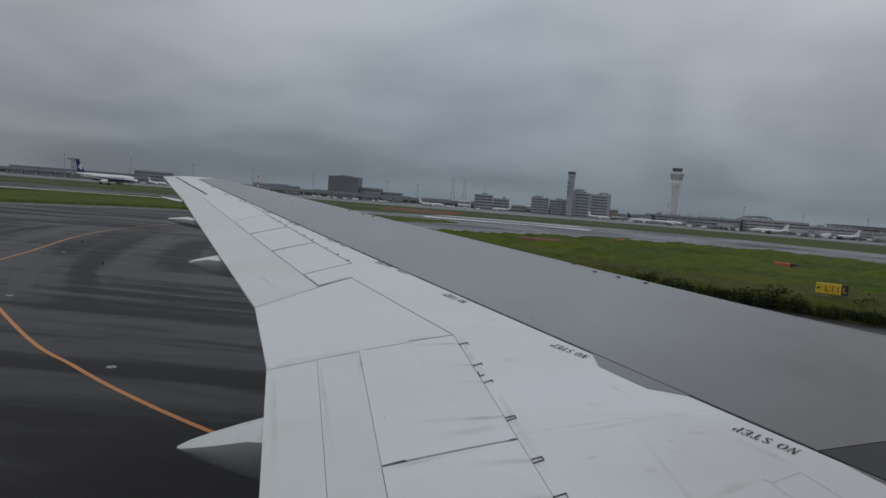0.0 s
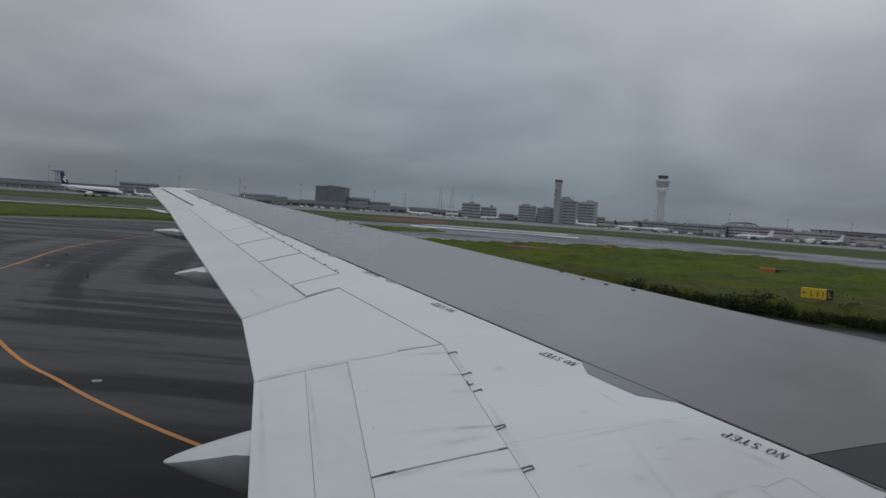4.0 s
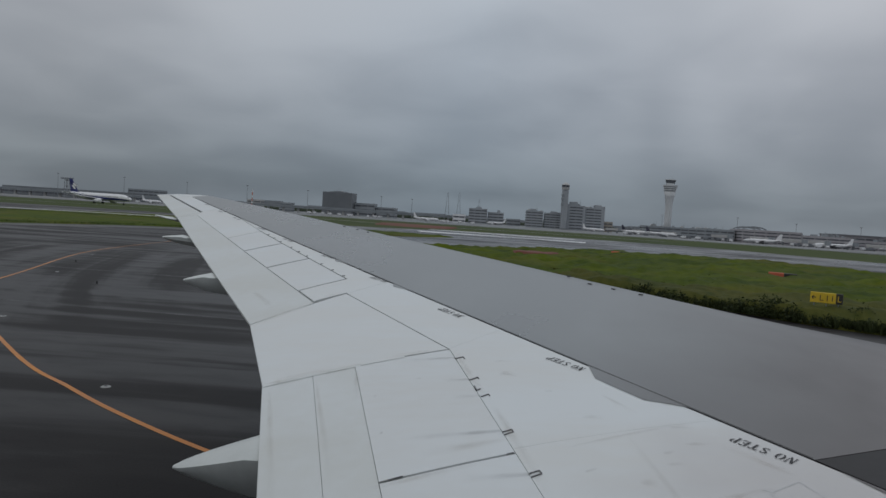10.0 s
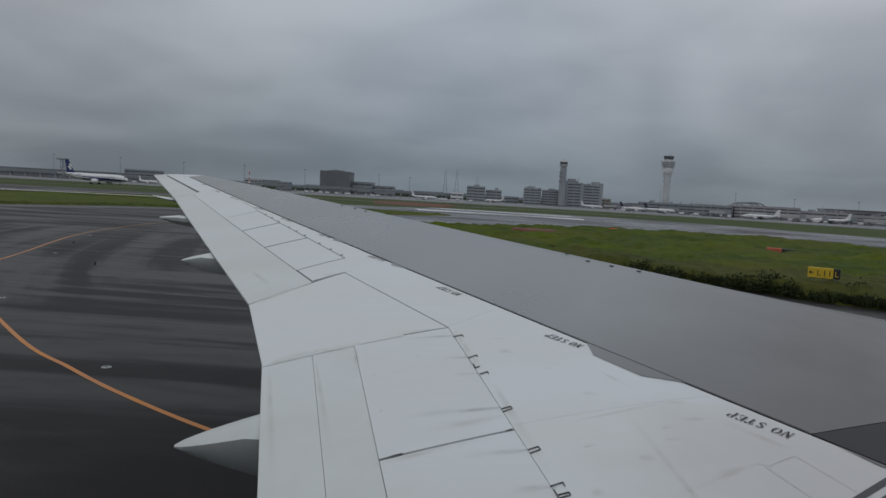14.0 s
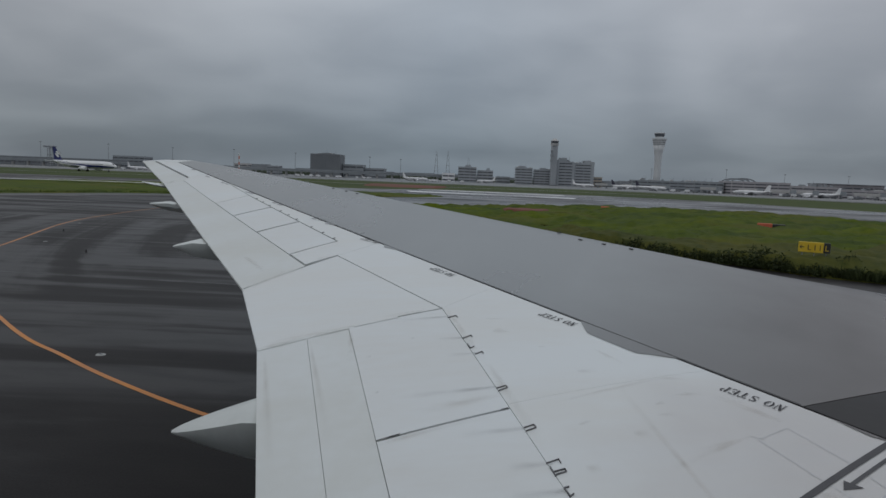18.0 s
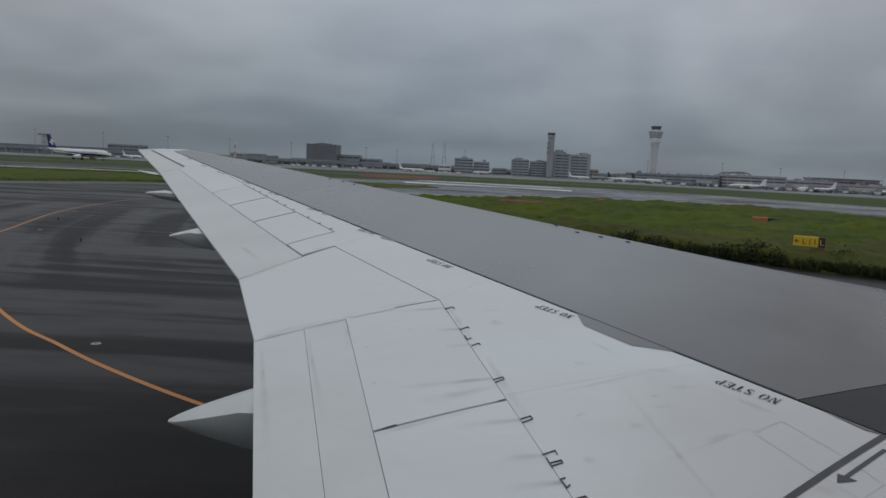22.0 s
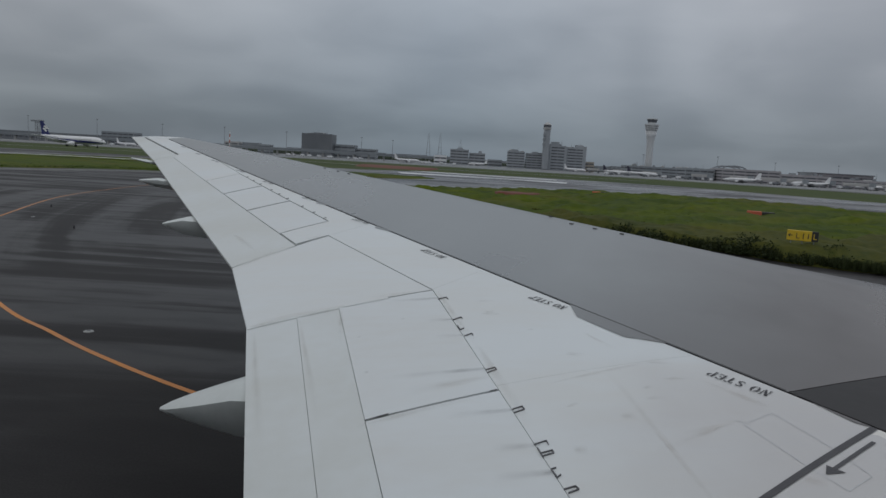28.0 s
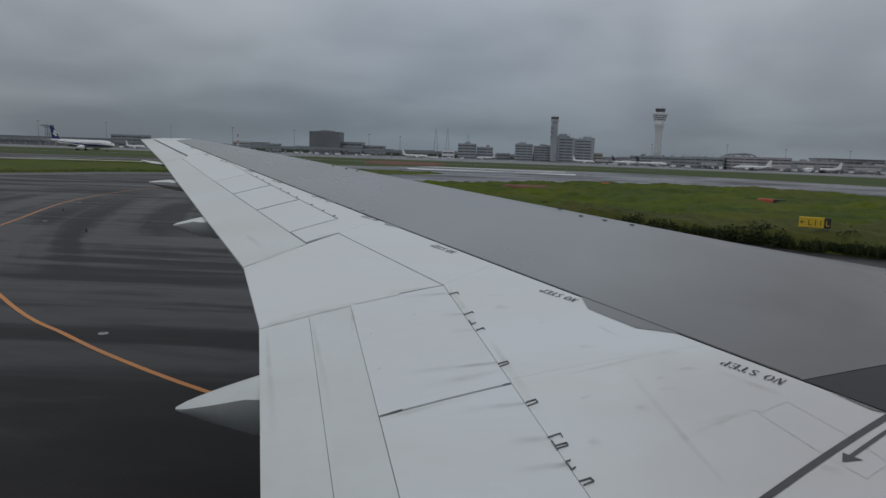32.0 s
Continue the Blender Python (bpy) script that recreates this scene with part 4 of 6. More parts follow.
M["stud"] = shade("pale_cast_metal", (0.26, 0.27, 0.26), (0.36, 0.37, 0.36), 6.0, (0.4, 0.6))
M["city"] = shade("hazy_far_buildings", (0.22, 0.24, 0.26), (0.30, 0.32, 0.34), 0.01, (0.8, 0.9))
M["woods"] = shade("far_woods", (0.05, 0.065, 0.05), (0.08, 0.095, 0.07), 0.02, (0.9, 1.0))


for k in ("grass", "dry_grass", "far_grass", "bush", "woods", "deep_grass", "taxiway"):
    M[k].node_tree.nodes["Principled BSDF"].inputs["Specular IOR Level"].default_value = 0.12


def ground_sheet():
    """One sheet to the horizon, finer near the airliner."""
    rs = [0, 10, 25, 50, 90, 150, 250, 420, 700, 1100, 1700, 2600, 4200]
    n, verts, faces = 64, [(0, 0, 0)], []
    for r in rs[1:]:
        verts += [(r * math.cos(2 * math.pi * k / n), r * math.sin(2 * math.pi * k / n), 0) for k in range(n)]
    faces += [(0, 1 + k, 1 + (k + 1) % n) for k in range(n)]
    for i in range(len(rs) - 2):
        for k in range(n):
            a, b = 1 + i * n, 1 + (i + 1) * n
            faces.append((a + k, b + k, b + (k + 1) % n, a + (k + 1) % n))
    return verts, faces


ground = mesh_part("ground", *ground_sheet(), M["asphalt"])
tagged(ground, "wet dark asphalt of the taxiway with streaks of water", "ground", kind="structure")


def on_ground(x, y, up=0.004):
    return Vector((x, y, up))


def smooth_line(pts, n):
    """Points along a smooth curve through a few plan points."""
    out = []
    for i in range(len(pts) - 1):
        p0, p1, p2, p3 = (Vector(pts[max(0, min(len(pts) - 1, i + k))]) for k in (-1, 0, 1, 2))
        for k in range(n):
            t = k / n
            out.append(0.5 * (2 * p1 + (p2 - p0) * t + (2 * p0 - 5 * p1 + 4 * p2 - p3) * t * t + (3 * p1 - p0 - 3 * p2 + p3) * t ** 3))
    return out + [Vector(pts[-1])]


def field(name, near, far, material, label, category, up=0.12, nu=90, nv=16, wavy=0.0, rough=0.05, seed=0.0):
    """A raised sheet of turf between a near and a far edge."""
    a, b = smooth_line(near, 24), smooth_line(far, 24)
    verts, faces = [], []
    for i in range(nu + 1):
        p, q = a[round(i / nu * (len(a) - 1))], b[round(i / nu * (len(b) - 1))]
        for j in range(nv + 1):
            t = j / nv
            c = p.lerp(q, t)
            edge = i in (0, nu) or j in (0, nv)
            w = (noise.noise((c.x * 0.11 + seed, c.y * 0.11, 1.7)) * wavy) if j in (0, nv) else 0.0
            h = -0.02 if edge else up + rough * (0.5 + noise.noise((c.x * 0.22, c.y * 0.22, seed)) + 0.5 * noise.noise((c.x * 0.7, c.y * 0.7, seed)))
            d = (q - p).normalized()
            verts.append((c.x + d.x * w, c.y + d.y * w, h))
    n = nv + 1
    for i in range(nu):
        for j in range(nv):
            k = i * n + j
            faces.append((k, k + n, k + n + 1, k + 1))
    ob = mesh_part(name, verts, faces, material, smooth=True)
    return tagged(ob, label, category, kind="stuff")


# far strip of turf across the whole view, then a nearer strip, then the island beside the taxiway
field("grass_strip", [(-330, 205), (-215, 285), (-140, 290), (-55, 262), (-10, 310), (75, 300), (125, 215), (190, 130)],
      [(-520, 330), (-430, 500), (-380, 640), (-200, 640), (-30, 640), (170, 560), (260, 420), (330, 250)], M["far_grass"], "distant strip of dull green airfield grass", "grass", 0.15, rough=0.1)
field("grass_strip", [(-125, 62), (-98, 84), (-80, 108), (-68, 133), (-50, 142), (-24, 172), (-12, 196)],
      [(-190, 110), (-160, 150), (-140, 190), (-130, 226), (-104, 236), (-62, 214), (-16, 204)], M["grass"], "strip of bright green grass beyond the taxiway", "grass", 0.2, wavy=1.5, rough=0.25, seed=3.0)
island = field("grass_island", [(-14, 106), (-9, 92), (2, 72), (12, 60), (17, 51), (22, 45), (28, 41), (45, 33.5), (75, 27), (110, 21)],
      [(-13, 110), (-6, 121), (10, 140), (28, 151), (46, 153), (62, 144), (72, 121), (95, 90), (125, 60), (150, 30)], M["grass"], "bright green grass island beside the wet taxiway", "grass", 0.30, 280, 90, wavy=1.2, rough=0.70, seed=7.0)
verge = field("grass_verge", [(5.2, 65.6), (11.3, 59.4), (16.4, 50.6), (21.4, 44.6), (27.5, 40.6), (44.6, 32.8), (74.6, 26.3), (110, 20.3)],
      [(8, 72), (14, 67.5), (20.5, 62), (26, 60), (32, 61), (43, 63), (70, 55), (112, 40)], M["dry_grass"], "yellowed grass verge along the island", "grass", 0.40, 220, 28, wavy=1.6, rough=0.70, seed=7.0)

field("grass_island", [(85, 140), (96, 128), (120, 112), (165, 84)], [(88, 152), (104, 160), (150, 140), (215, 105)], M["grass"], "low grass island beyond the wet taxiway", "grass", 0.25, nu=60, nv=12, wavy=1.0, rough=0.3, seed=11.0)

# wet concrete strips, the mirrored sky painted in as a near-white colour
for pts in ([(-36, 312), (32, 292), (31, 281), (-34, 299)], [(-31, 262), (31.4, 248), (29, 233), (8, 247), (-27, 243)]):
    ob = mesh_part("concrete_strip", [(x, y, 0.06) for x, y in pts], [tuple(reversed(range(len(pts))))], M["mirrored_white"])
    tagged(ob, "wet concrete strip across the grass, sky reflection painted white", "pavement", kind="structure")
# sheet whose cloud reflections lie in its colour
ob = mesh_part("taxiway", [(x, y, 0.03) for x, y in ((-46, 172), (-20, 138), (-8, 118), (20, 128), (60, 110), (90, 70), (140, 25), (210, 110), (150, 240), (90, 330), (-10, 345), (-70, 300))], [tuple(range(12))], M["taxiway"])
tagged(ob, "wet taxiway with the mirrored sky painted in pale patches", "taxiway", kind="structure")
for k, (pts, w) in enumerate((([(-240, 132), (-182, 158), (-158, 200), (-140, 244), (-106, 252), (-60, 226)], 7.0), ([(-124, 57), (-96, 79.5), (-77, 104.5), (-65, 129), (-47.5, 138), (-22, 168)], 6.0))):
    ob = strip("taxiway_shoulder", smooth_line(pts, 10), w, M["apron" if k == 0 else "shoulder"], None, "", 0.02, on_ground)
    tagged(ob, "pale wet concrete shoulder beside the grass", "pavement", kind="structure")
for near, far in (([(-60, 330), (-42, 324), (-24, 326)], [(-66, 392), (-44, 402), (-22, 388)]), ([(3.0, 107.5), (5.5, 105.5), (8.5, 108.5)], [(2.4, 112), (6.2, 118), (10.4, 113.5)])):
    field("red_ground", near, far, M["red_earth"], "patch of red-brown ground in the grass", "ground", 0.80, nu=24, nv=8, wavy=1.5, rough=0.18, seed=5.0)

# lane joints in the asphalt
for k, (y, w) in enumerate(((30.5, 0.14), (46, 0.16), (63, 0.2))):
    ob = strip("lane_joint", [(-160 + 20 * i, y - 0.05 * (-160 + 20 * i) + 0.12 * math.sin(i * 1.7 + k)) for i in range(17)], w, M["joint"], None, "", 0.004, on_ground)
    tagged(ob, "dark sealed lane joint in the asphalt", "pavement", kind="structure")

# service roads over the far grass
for pts, w in (([(-420, 520), (-330, 560), (-200, 575), (-60, 545), (60, 520), (170, 470), (260, 360)], 9.0), ([(-300, 330), (-215, 395), (-120, 400), (-40, 372), (20, 400), (90, 380)], 7.0)):
    ob = strip("service_road", smooth_line(pts, 10), w, M["apron"], None, "", 0.45, on_ground)
    tagged(ob, "pale wet service road across the far grass", "road", kind="structure")

# pale wet apron before the buildings
ob = mesh_part("apron", [(-900, 640, 0.03), (-200, 655, 0.03), (120, 610, 0.03), (270, 480, 0.03), (600, 300, 0.03), (900, 900, 0.03), (500, 1500, 0.03), (-900, 1500, 0.03)], [tuple(range(8))], M["apron"])
tagged(ob, "pale wet concrete apron before the terminal", "pavement", kind="structure")

# strip in the grass beyond the taxiway, its sky reflection painted white too
ob = strip("concrete_strip", smooth_line([(-155, 160), (-128, 176), (-104, 188), (-78, 190)], 8), 4.0, M["mirrored_white"], None, "", 0.75, on_ground)
tagged(ob, "thin wet concrete strip across the grass, sky reflection painted white", "pavement", kind="structure")

# taxiway centre lines
line_a = strip("taxiway_line", smooth_line([(-40, 47), (-27, 33), (-15.5, 21.3), (-11.5, 18.0), (-8.8, 16.0), (-5.6, 14.0), (-2.5, 12.6), (4, 10.6), (14, 9.6), (40, 9.0)], 8), 0.15, M["yellow"], None, "", 0.006, on_ground)
tagged(line_a, "curved orange-yellow taxiway guide line on wet asphalt", "road marking", kind="structure")
line_b = strip("taxiway_line", smooth_line([(-24, 26), (-28, 35), (-31, 43), (-37.8, 60.3), (-40.9, 74.7), (-43.2, 92)], 8), 0.15, M["yellow"], None, "", 0.008, on_ground)
tagged(line_b, "curved orange-yellow taxiway guide line on wet asphalt", "road marking", kind="structure")


# double edge line round the shoulder, with broad bars across it
EDGE = [(-16.5, 50.5), (-14.6, 45.0), (-12.4, 41.0), (-9.6, 37.3), (-6.1, 33.5), (-1.0, 30.3), (6.1, 27.1), (20, 23.0), (40, 19.6), (70, 17.0), (105, 15.0)]
for k, off in enumerate((-0.15, 0.15)):
    ob = strip("edge_line", smooth_line([(x, y + off) for x, y in EDGE], 8), 0.13, M["yellow"], None, "", 0.006, on_ground)
    tagged(ob, "double orange-yellow taxiway edge line on wet asphalt", "road marking", kind="structure")
for x, y, dx, dy in ((-11.9, 41.2, 4.0, 4.2), (-2.0, 31.3, 3.2, 5.6), (8.5, 26.7, 2.6, 6.2), (19.0, 23.6, 1.6, 6.6), (30.5, 21.5, 1.2, 6.8), (42.5, 19.7, 0.9, 6.9), (55.0, 18.6, 0.8, 6.9)):
    n = Vector((-dy, dx)).normalized() * 0.4
    ob = mesh_part("shoulder_bar", [(x - n.x, y - n.y, 0.005), (x + n.x, y + n.y, 0.005), (x + dx + n.x, y + dy + n.y, 0.005), (x + dx - n.x, y + dy - n.y, 0.005)], [(3, 2, 1, 0)], M["yellow"])
    tagged(ob, "broad orange bar painted across the taxiway shoulder", "road marking", kind="structure")

# flush lights beside the guide line
for x, y in ((-10.6, 18.3), (-1.2, 12.9), (-20.5, 27.4), (-29.6, 44.6), (-36.4, 59.8)):
    stud = thing("flush_light", "pale round taxiway light set flush in the asphalt", "light", "flush taxiway lights", at=(x, y, 0))
    bm = bmesh.new()
    add_cone(bm, 0.14, 0.11, 0.0, 0.02, (0, 0), 20)
    part("housing", bm, M["stud"], stud, "pale metal housing")
    bm = bmesh.new()
    add_box(bm, -0.05, 0.05, -0.03, 0.03, 0.022, 0.032, 0.004)
    part("lens", bm, M["window"], stud, "small dark lens")


# ---- plants at the island's edge ----
def bush(x, y, h, w, seed):
    """A low shrub: a few stems and many small leaf clumps with gaps."""
    r = random.Random(seed)
    ob = thing("bush", "low dark green bush at the grass edge", "bush", "bushes along the island", at=(x, y, 0.05))
    bm = bmesh.new()
    for k in range(5):
        a = r.uniform(0, 6.28)
        m = Matrix.Rotation(a, 4, "Z") @ Matrix.Rotation(r.uniform(0.1, 0.6), 4, "X")
        add_cone(bm, 0.02, 0.006, 0, h * r.uniform(0.5, 0.8), (0, 0), 5, m)
    part("stems", bm, M["woods"], ob)
    verts, faces = [], []
    for k in range(int(520 * max(1, w))):
        a, q = r.uniform(0, 6.28), r.random() ** 0.5
        top = h * (1 - 0.55 * q * q) * (0.75 + 0.35 * noise.noise((math.cos(a) * 2 + seed, math.sin(a) * 2, q * 2)))
        c = Vector((math.cos(a) * q * w, math.sin(a) * q * w * 0.7, top * r.uniform(0.12, 1.0)))
        s = r.uniform(0.05, 0.13)
        d1 = Vector((r.uniform(-1, 1), r.uniform(-1, 1), r.uniform(-0.4, 1))).normalized() * s
        d2 = Vector((r.uniform(-1, 1), r.uniform(-1, 1), r.uniform(-1, 1))).normalized() * s * 0.6
        n = len(verts)
        verts += [c - d1, c + d2, c + d1, c - d2]
        faces += [(n, n + 1, n + 2), (n, n + 2, n + 3)]
    mesh_part("leaves", verts, faces, M["bush"], ob)
    return ob


edge = smooth_line([(11, 61.5), (17, 51.6), (22, 45.6), (28, 41.6), (45, 34.2)], 20)
rb = random.Random(5)
for k in range(26):
    p = edge[min(len(edge) - 1, 6 + 3 * k + rb.randrange(3))]
    bush(p.x + rb.uniform(-0.9, -0.1), p.y + rb.uniform(-1.0, 0.3), rb.uniform(0.7, 1.5), rb.uniform(0.7, 1.4), k)


for k, (x, y, h, w) in enumerate(((19.6, 50.6, 1.7, 1.5), (20.8, 49.2, 1.4, 1.2), (22.2, 47.0, 1.1, 1.0), (23.6, 46.2, 1.8, 1.3), (26.5, 43.8, 1.2, 1.6), (29.0, 42.4, 1.5, 1.5), (14.2, 57.5, 0.9, 1.0))):
    bush(x, y, h, w, 200 + k)


def tufts(name, count, area, label, material, seed, tall=0.45):
    """Loose blades over the turf."""
    r = random.Random(seed)
    verts, faces = [], []
    for k in range(count):
        x, y, z = area(r)
        h = tall * r.uniform(0.4, 1.2)
        for b in range(4):
            a = r.uniform(0, 6.28)
            w, lean = r.uniform(0.02, 0.05), r.uniform(0.05, 0.3)
            n = len(verts)
            verts += [(x + math.cos(a) * w, y + math.sin(a) * w, z), (x - math.cos(a) * w, y - math.sin(a) * w, z), (x + math.sin(a) * lean, y - math.cos(a) * lean, z + h)]
            faces.append((n, n + 1, n + 2))
    ob = mesh_part(name, verts, faces, material)
    return tagged(ob, label, "grass", kind="stuff")


near_edge = smooth_line([(2, 72), (12, 60), (17, 51), (22, 45), (28, 41), (45, 33.5), (75, 27)], 20)


def turf(x, y):
    """Height of the island's turf."""
    return 0.24 + 0.70 * (0.5 + noise.noise((x * 0.22, y * 0.22, 7.0)) + 0.5 * noise.noise((x * 0.7, y * 0.7, 7.0)))


def island_area(r):
    p = near_edge[r.randrange(len(near_edge))]
    d = r.random() ** 1.6 * 34
    x, y = p.x + d * 0.55 + r.uniform(-1, 1), p.y + d * 0.95 + 0.3 + r.uniform(-1, 1)
    return x, y, turf(x, y)


tufts("grass_tufts", 2500, island_area, "uneven tufts of green grass", M["grass"], 3, 0.1)
tufts("dry_tufts", 1500, lambda r: (lambda p: (p.x + r.uniform(1.2, 4.5), p.y + r.uniform(1.8, 6.5), 0.5))(near_edge[r.randrange(len(near_edge))]), "yellowed seed heads along the verge", M["dry_grass"], 4, 0.2)


strip_edge = smooth_line([(-125, 62), (-98, 84), (-80, 108), (-68, 133), (-50, 142), (-24, 172)], 30)


def strip_area(r):
    p = strip_edge[r.randrange(len(strip_edge))]
    d = r.random() ** 3.0 * 20
    return p.x - d * 0.75 + r.uniform(-1.5, 1.5), p.y + d * 0.7 + r.uniform(-1.0, 1.5), 0.2


tufts("strip_tufts", 3000, strip_area, "uneven tufts along the far grass strip", M["deep_grass"], 17, 0.25)
tufts("weeds", 2300, lambda r: (lambda p: (p.x + r.uniform(-0.9, 0.2), p.y + r.uniform(-1.1, 0.2), 0.1))(near_edge[r.randrange(18, len(near_edge))]), "dark weeds along the edge of the island", M["bush"], 14, 0.66)

def netting(x, y, length, turn):
    """A strip of green netting that sags between short stakes at the grass edge."""
    ob = thing("netting", "sagging green netting on short stakes at the grass edge", "netting", "green netting", at=(x, y, 0.25), turn=turn)
    n = 24
    verts = []
    for i in range(n + 1):
        t = length * i / n
        sag = 0.10 * math.sin(math.pi * ((i % 6) / 6))
        verts += [(t, 0.05 * math.sin(i * 1.3), 0.0), (t, 0.10 + 0.06 * math.sin(i * 2.1), 0.55 - sag)]
    mesh_part("net", verts, [(2 * i, 2 * i + 2, 2 * i + 3, 2 * i + 1) for i in range(n)], M["netting"], ob, "green woven net")
    for i in range(0, n + 1, 6):
        bm = bmesh.new()
        add_cone(bm, 0.025, 0.02, -0.25, 0.62, (length * i / n, 0.08), 8)
        part("stake", bm, M["mast"], ob)


for x, y, length, turn in ((47.5, 33.6, 7.0, -13), (60.0, 30.8, 9.0, -12), (80.0, 26.6, 8.0, -10)):
    netting(x, y, length, turn)

# ---- signs and small airfield equipment ----
def letters(text, size, material, parent, m, label):
    cu = bpy.data.curves.new("lettering", "FONT")
    cu.body, cu.size, cu.extrude = text, size, 0.004
    tmp = bpy.data.objects.new("lettering", cu)
    scene.collection.objects.link(tmp)
    bpy.context.view_layer.update()
    me = bpy.data.meshes.new_from_object(tmp.evaluated_get(bpy.context.evaluated_depsgraph_get()))
    bpy.data.objects.remove(tmp)
    me.transform(m)
    me.materials.clear()
    me.materials.append(material)
    ob = new("lettering", me)
    ob.parent = parent
    ob["label"] = label


sign = thing("taxiway_sign", "yellow taxiway sign with black lettering on a concrete pad", "sign", at=(21.9, 47.4, turf(21.9, 47.4) + 0.04), turn=-28)
bm = bmesh.new()
add_box(bm, -1.05, 1.02, -0.3, 0.3, -0.5, 0.05, 0.03)
part("pad", bm, M["concrete"], sign, "pale concrete pad")
bm = bmesh.new()
add_box(bm, -0.95, 0.55, -0.12, 0.12, 0.32, 1.0, 0.02)
part("panel", bm, M["sign_yellow"], sign, "yellow sign panel")
bm = bmesh.new()
add_box(bm, 0.553, 0.95, -0.12, 0.12, 0.32, 1.0, 0.02)
part("panel", bm, M["black"], sign, "black sign panel")
for x in (-0.7, 0.0, 0.7):
    bm = bmesh.new()
    add_cone(bm, 0.035, 0.035, 0.03, 0.33, (x, 0), 10)
    part("leg", bm, M["mast"], sign)
for t, x in (("L", -0.42), ("1", -0.08), ("1", 0.22)):
    letters(t, 0.52, M["black"], sign, pose(x, -0.126, 0.47, 90, 0, 0), "black letter")
letters("L", 0.52, M["sign_yellow"], sign, pose(0.62, -0.126, 0.47, 90, 0, 0), "yellow letter")
bm = bmesh.new()
for a, b in (((-0.85, 0.66), (-0.60, 0.66)), ((-0.85, 0.66), (-0.74, 0.77)), ((-0.85, 0.66), (-0.74, 0.55))):
    d = Vector((b[0] - a[0], 0, b[1] - a[1]))
    m = Matrix.Translation((a[0], -0.126, a[1])) @ Matrix.Rotation(-math.atan2(d.z, d.x), 4, "Y")
    add_box(bm, 0, d.length, -0.004, 0.004, -0.025, 0.025, 0, m)
part("arrow", bm, M["black"], sign, "black arrow")

for x, y, turn, size in ((37, 92, -20, 1.0), (24, 138, -12, 0.85)):
    box = thing("equipment_box", "low red and black airfield equipment box in the grass", "equipment box", "equipment boxes", at=(x, y, 0.45), turn=turn)
    bm = bmesh.new()
    add_box(bm, -1.8 * size, -0.02, -0.5, 0.5, -0.35, 0.62 * size, 0.05)
    part("red_case", bm, M["signal_red"], box, "red painted case")
    bm = bmesh.new()
    add_box(bm, 0.02, 1.5 * size, -0.48, 0.48, -0.35, 0.60 * size, 0.05)
    part("black_case", bm, M["black"], box, "black case")
    bm = bmesh.new()
    add_box(bm, -2.1 * size, 1.8 * size, -0.75, 0.75, -0.45, -0.30, 0.02)
    part("pad", bm, M["concrete"], box, "pale concrete pad")

for x, y in ((-24, 40), (-33, 52), (16, 118), (38, 138), (-8.2, 40.2), (2.2, 33.0), (26, 27.5), (50, 23.5)):
    lamp = thing("taxiway_light", "small dark taxiway edge light on the asphalt", "light", "taxiway lights", at=(x, y, 0))
    bm = bmesh.new()
    add_cone(bm, 0.07, 0.05, 0.0, 0.08, (0, 0), 14)
    part("base", bm, M["black"], lamp)
    bm = bmesh.new()
    add_cone(bm, 0.045, 0.035, 0.08, 0.18, (0, 0), 14)
    part("lens", bm, M["black"], lamp, "dark glass lens")


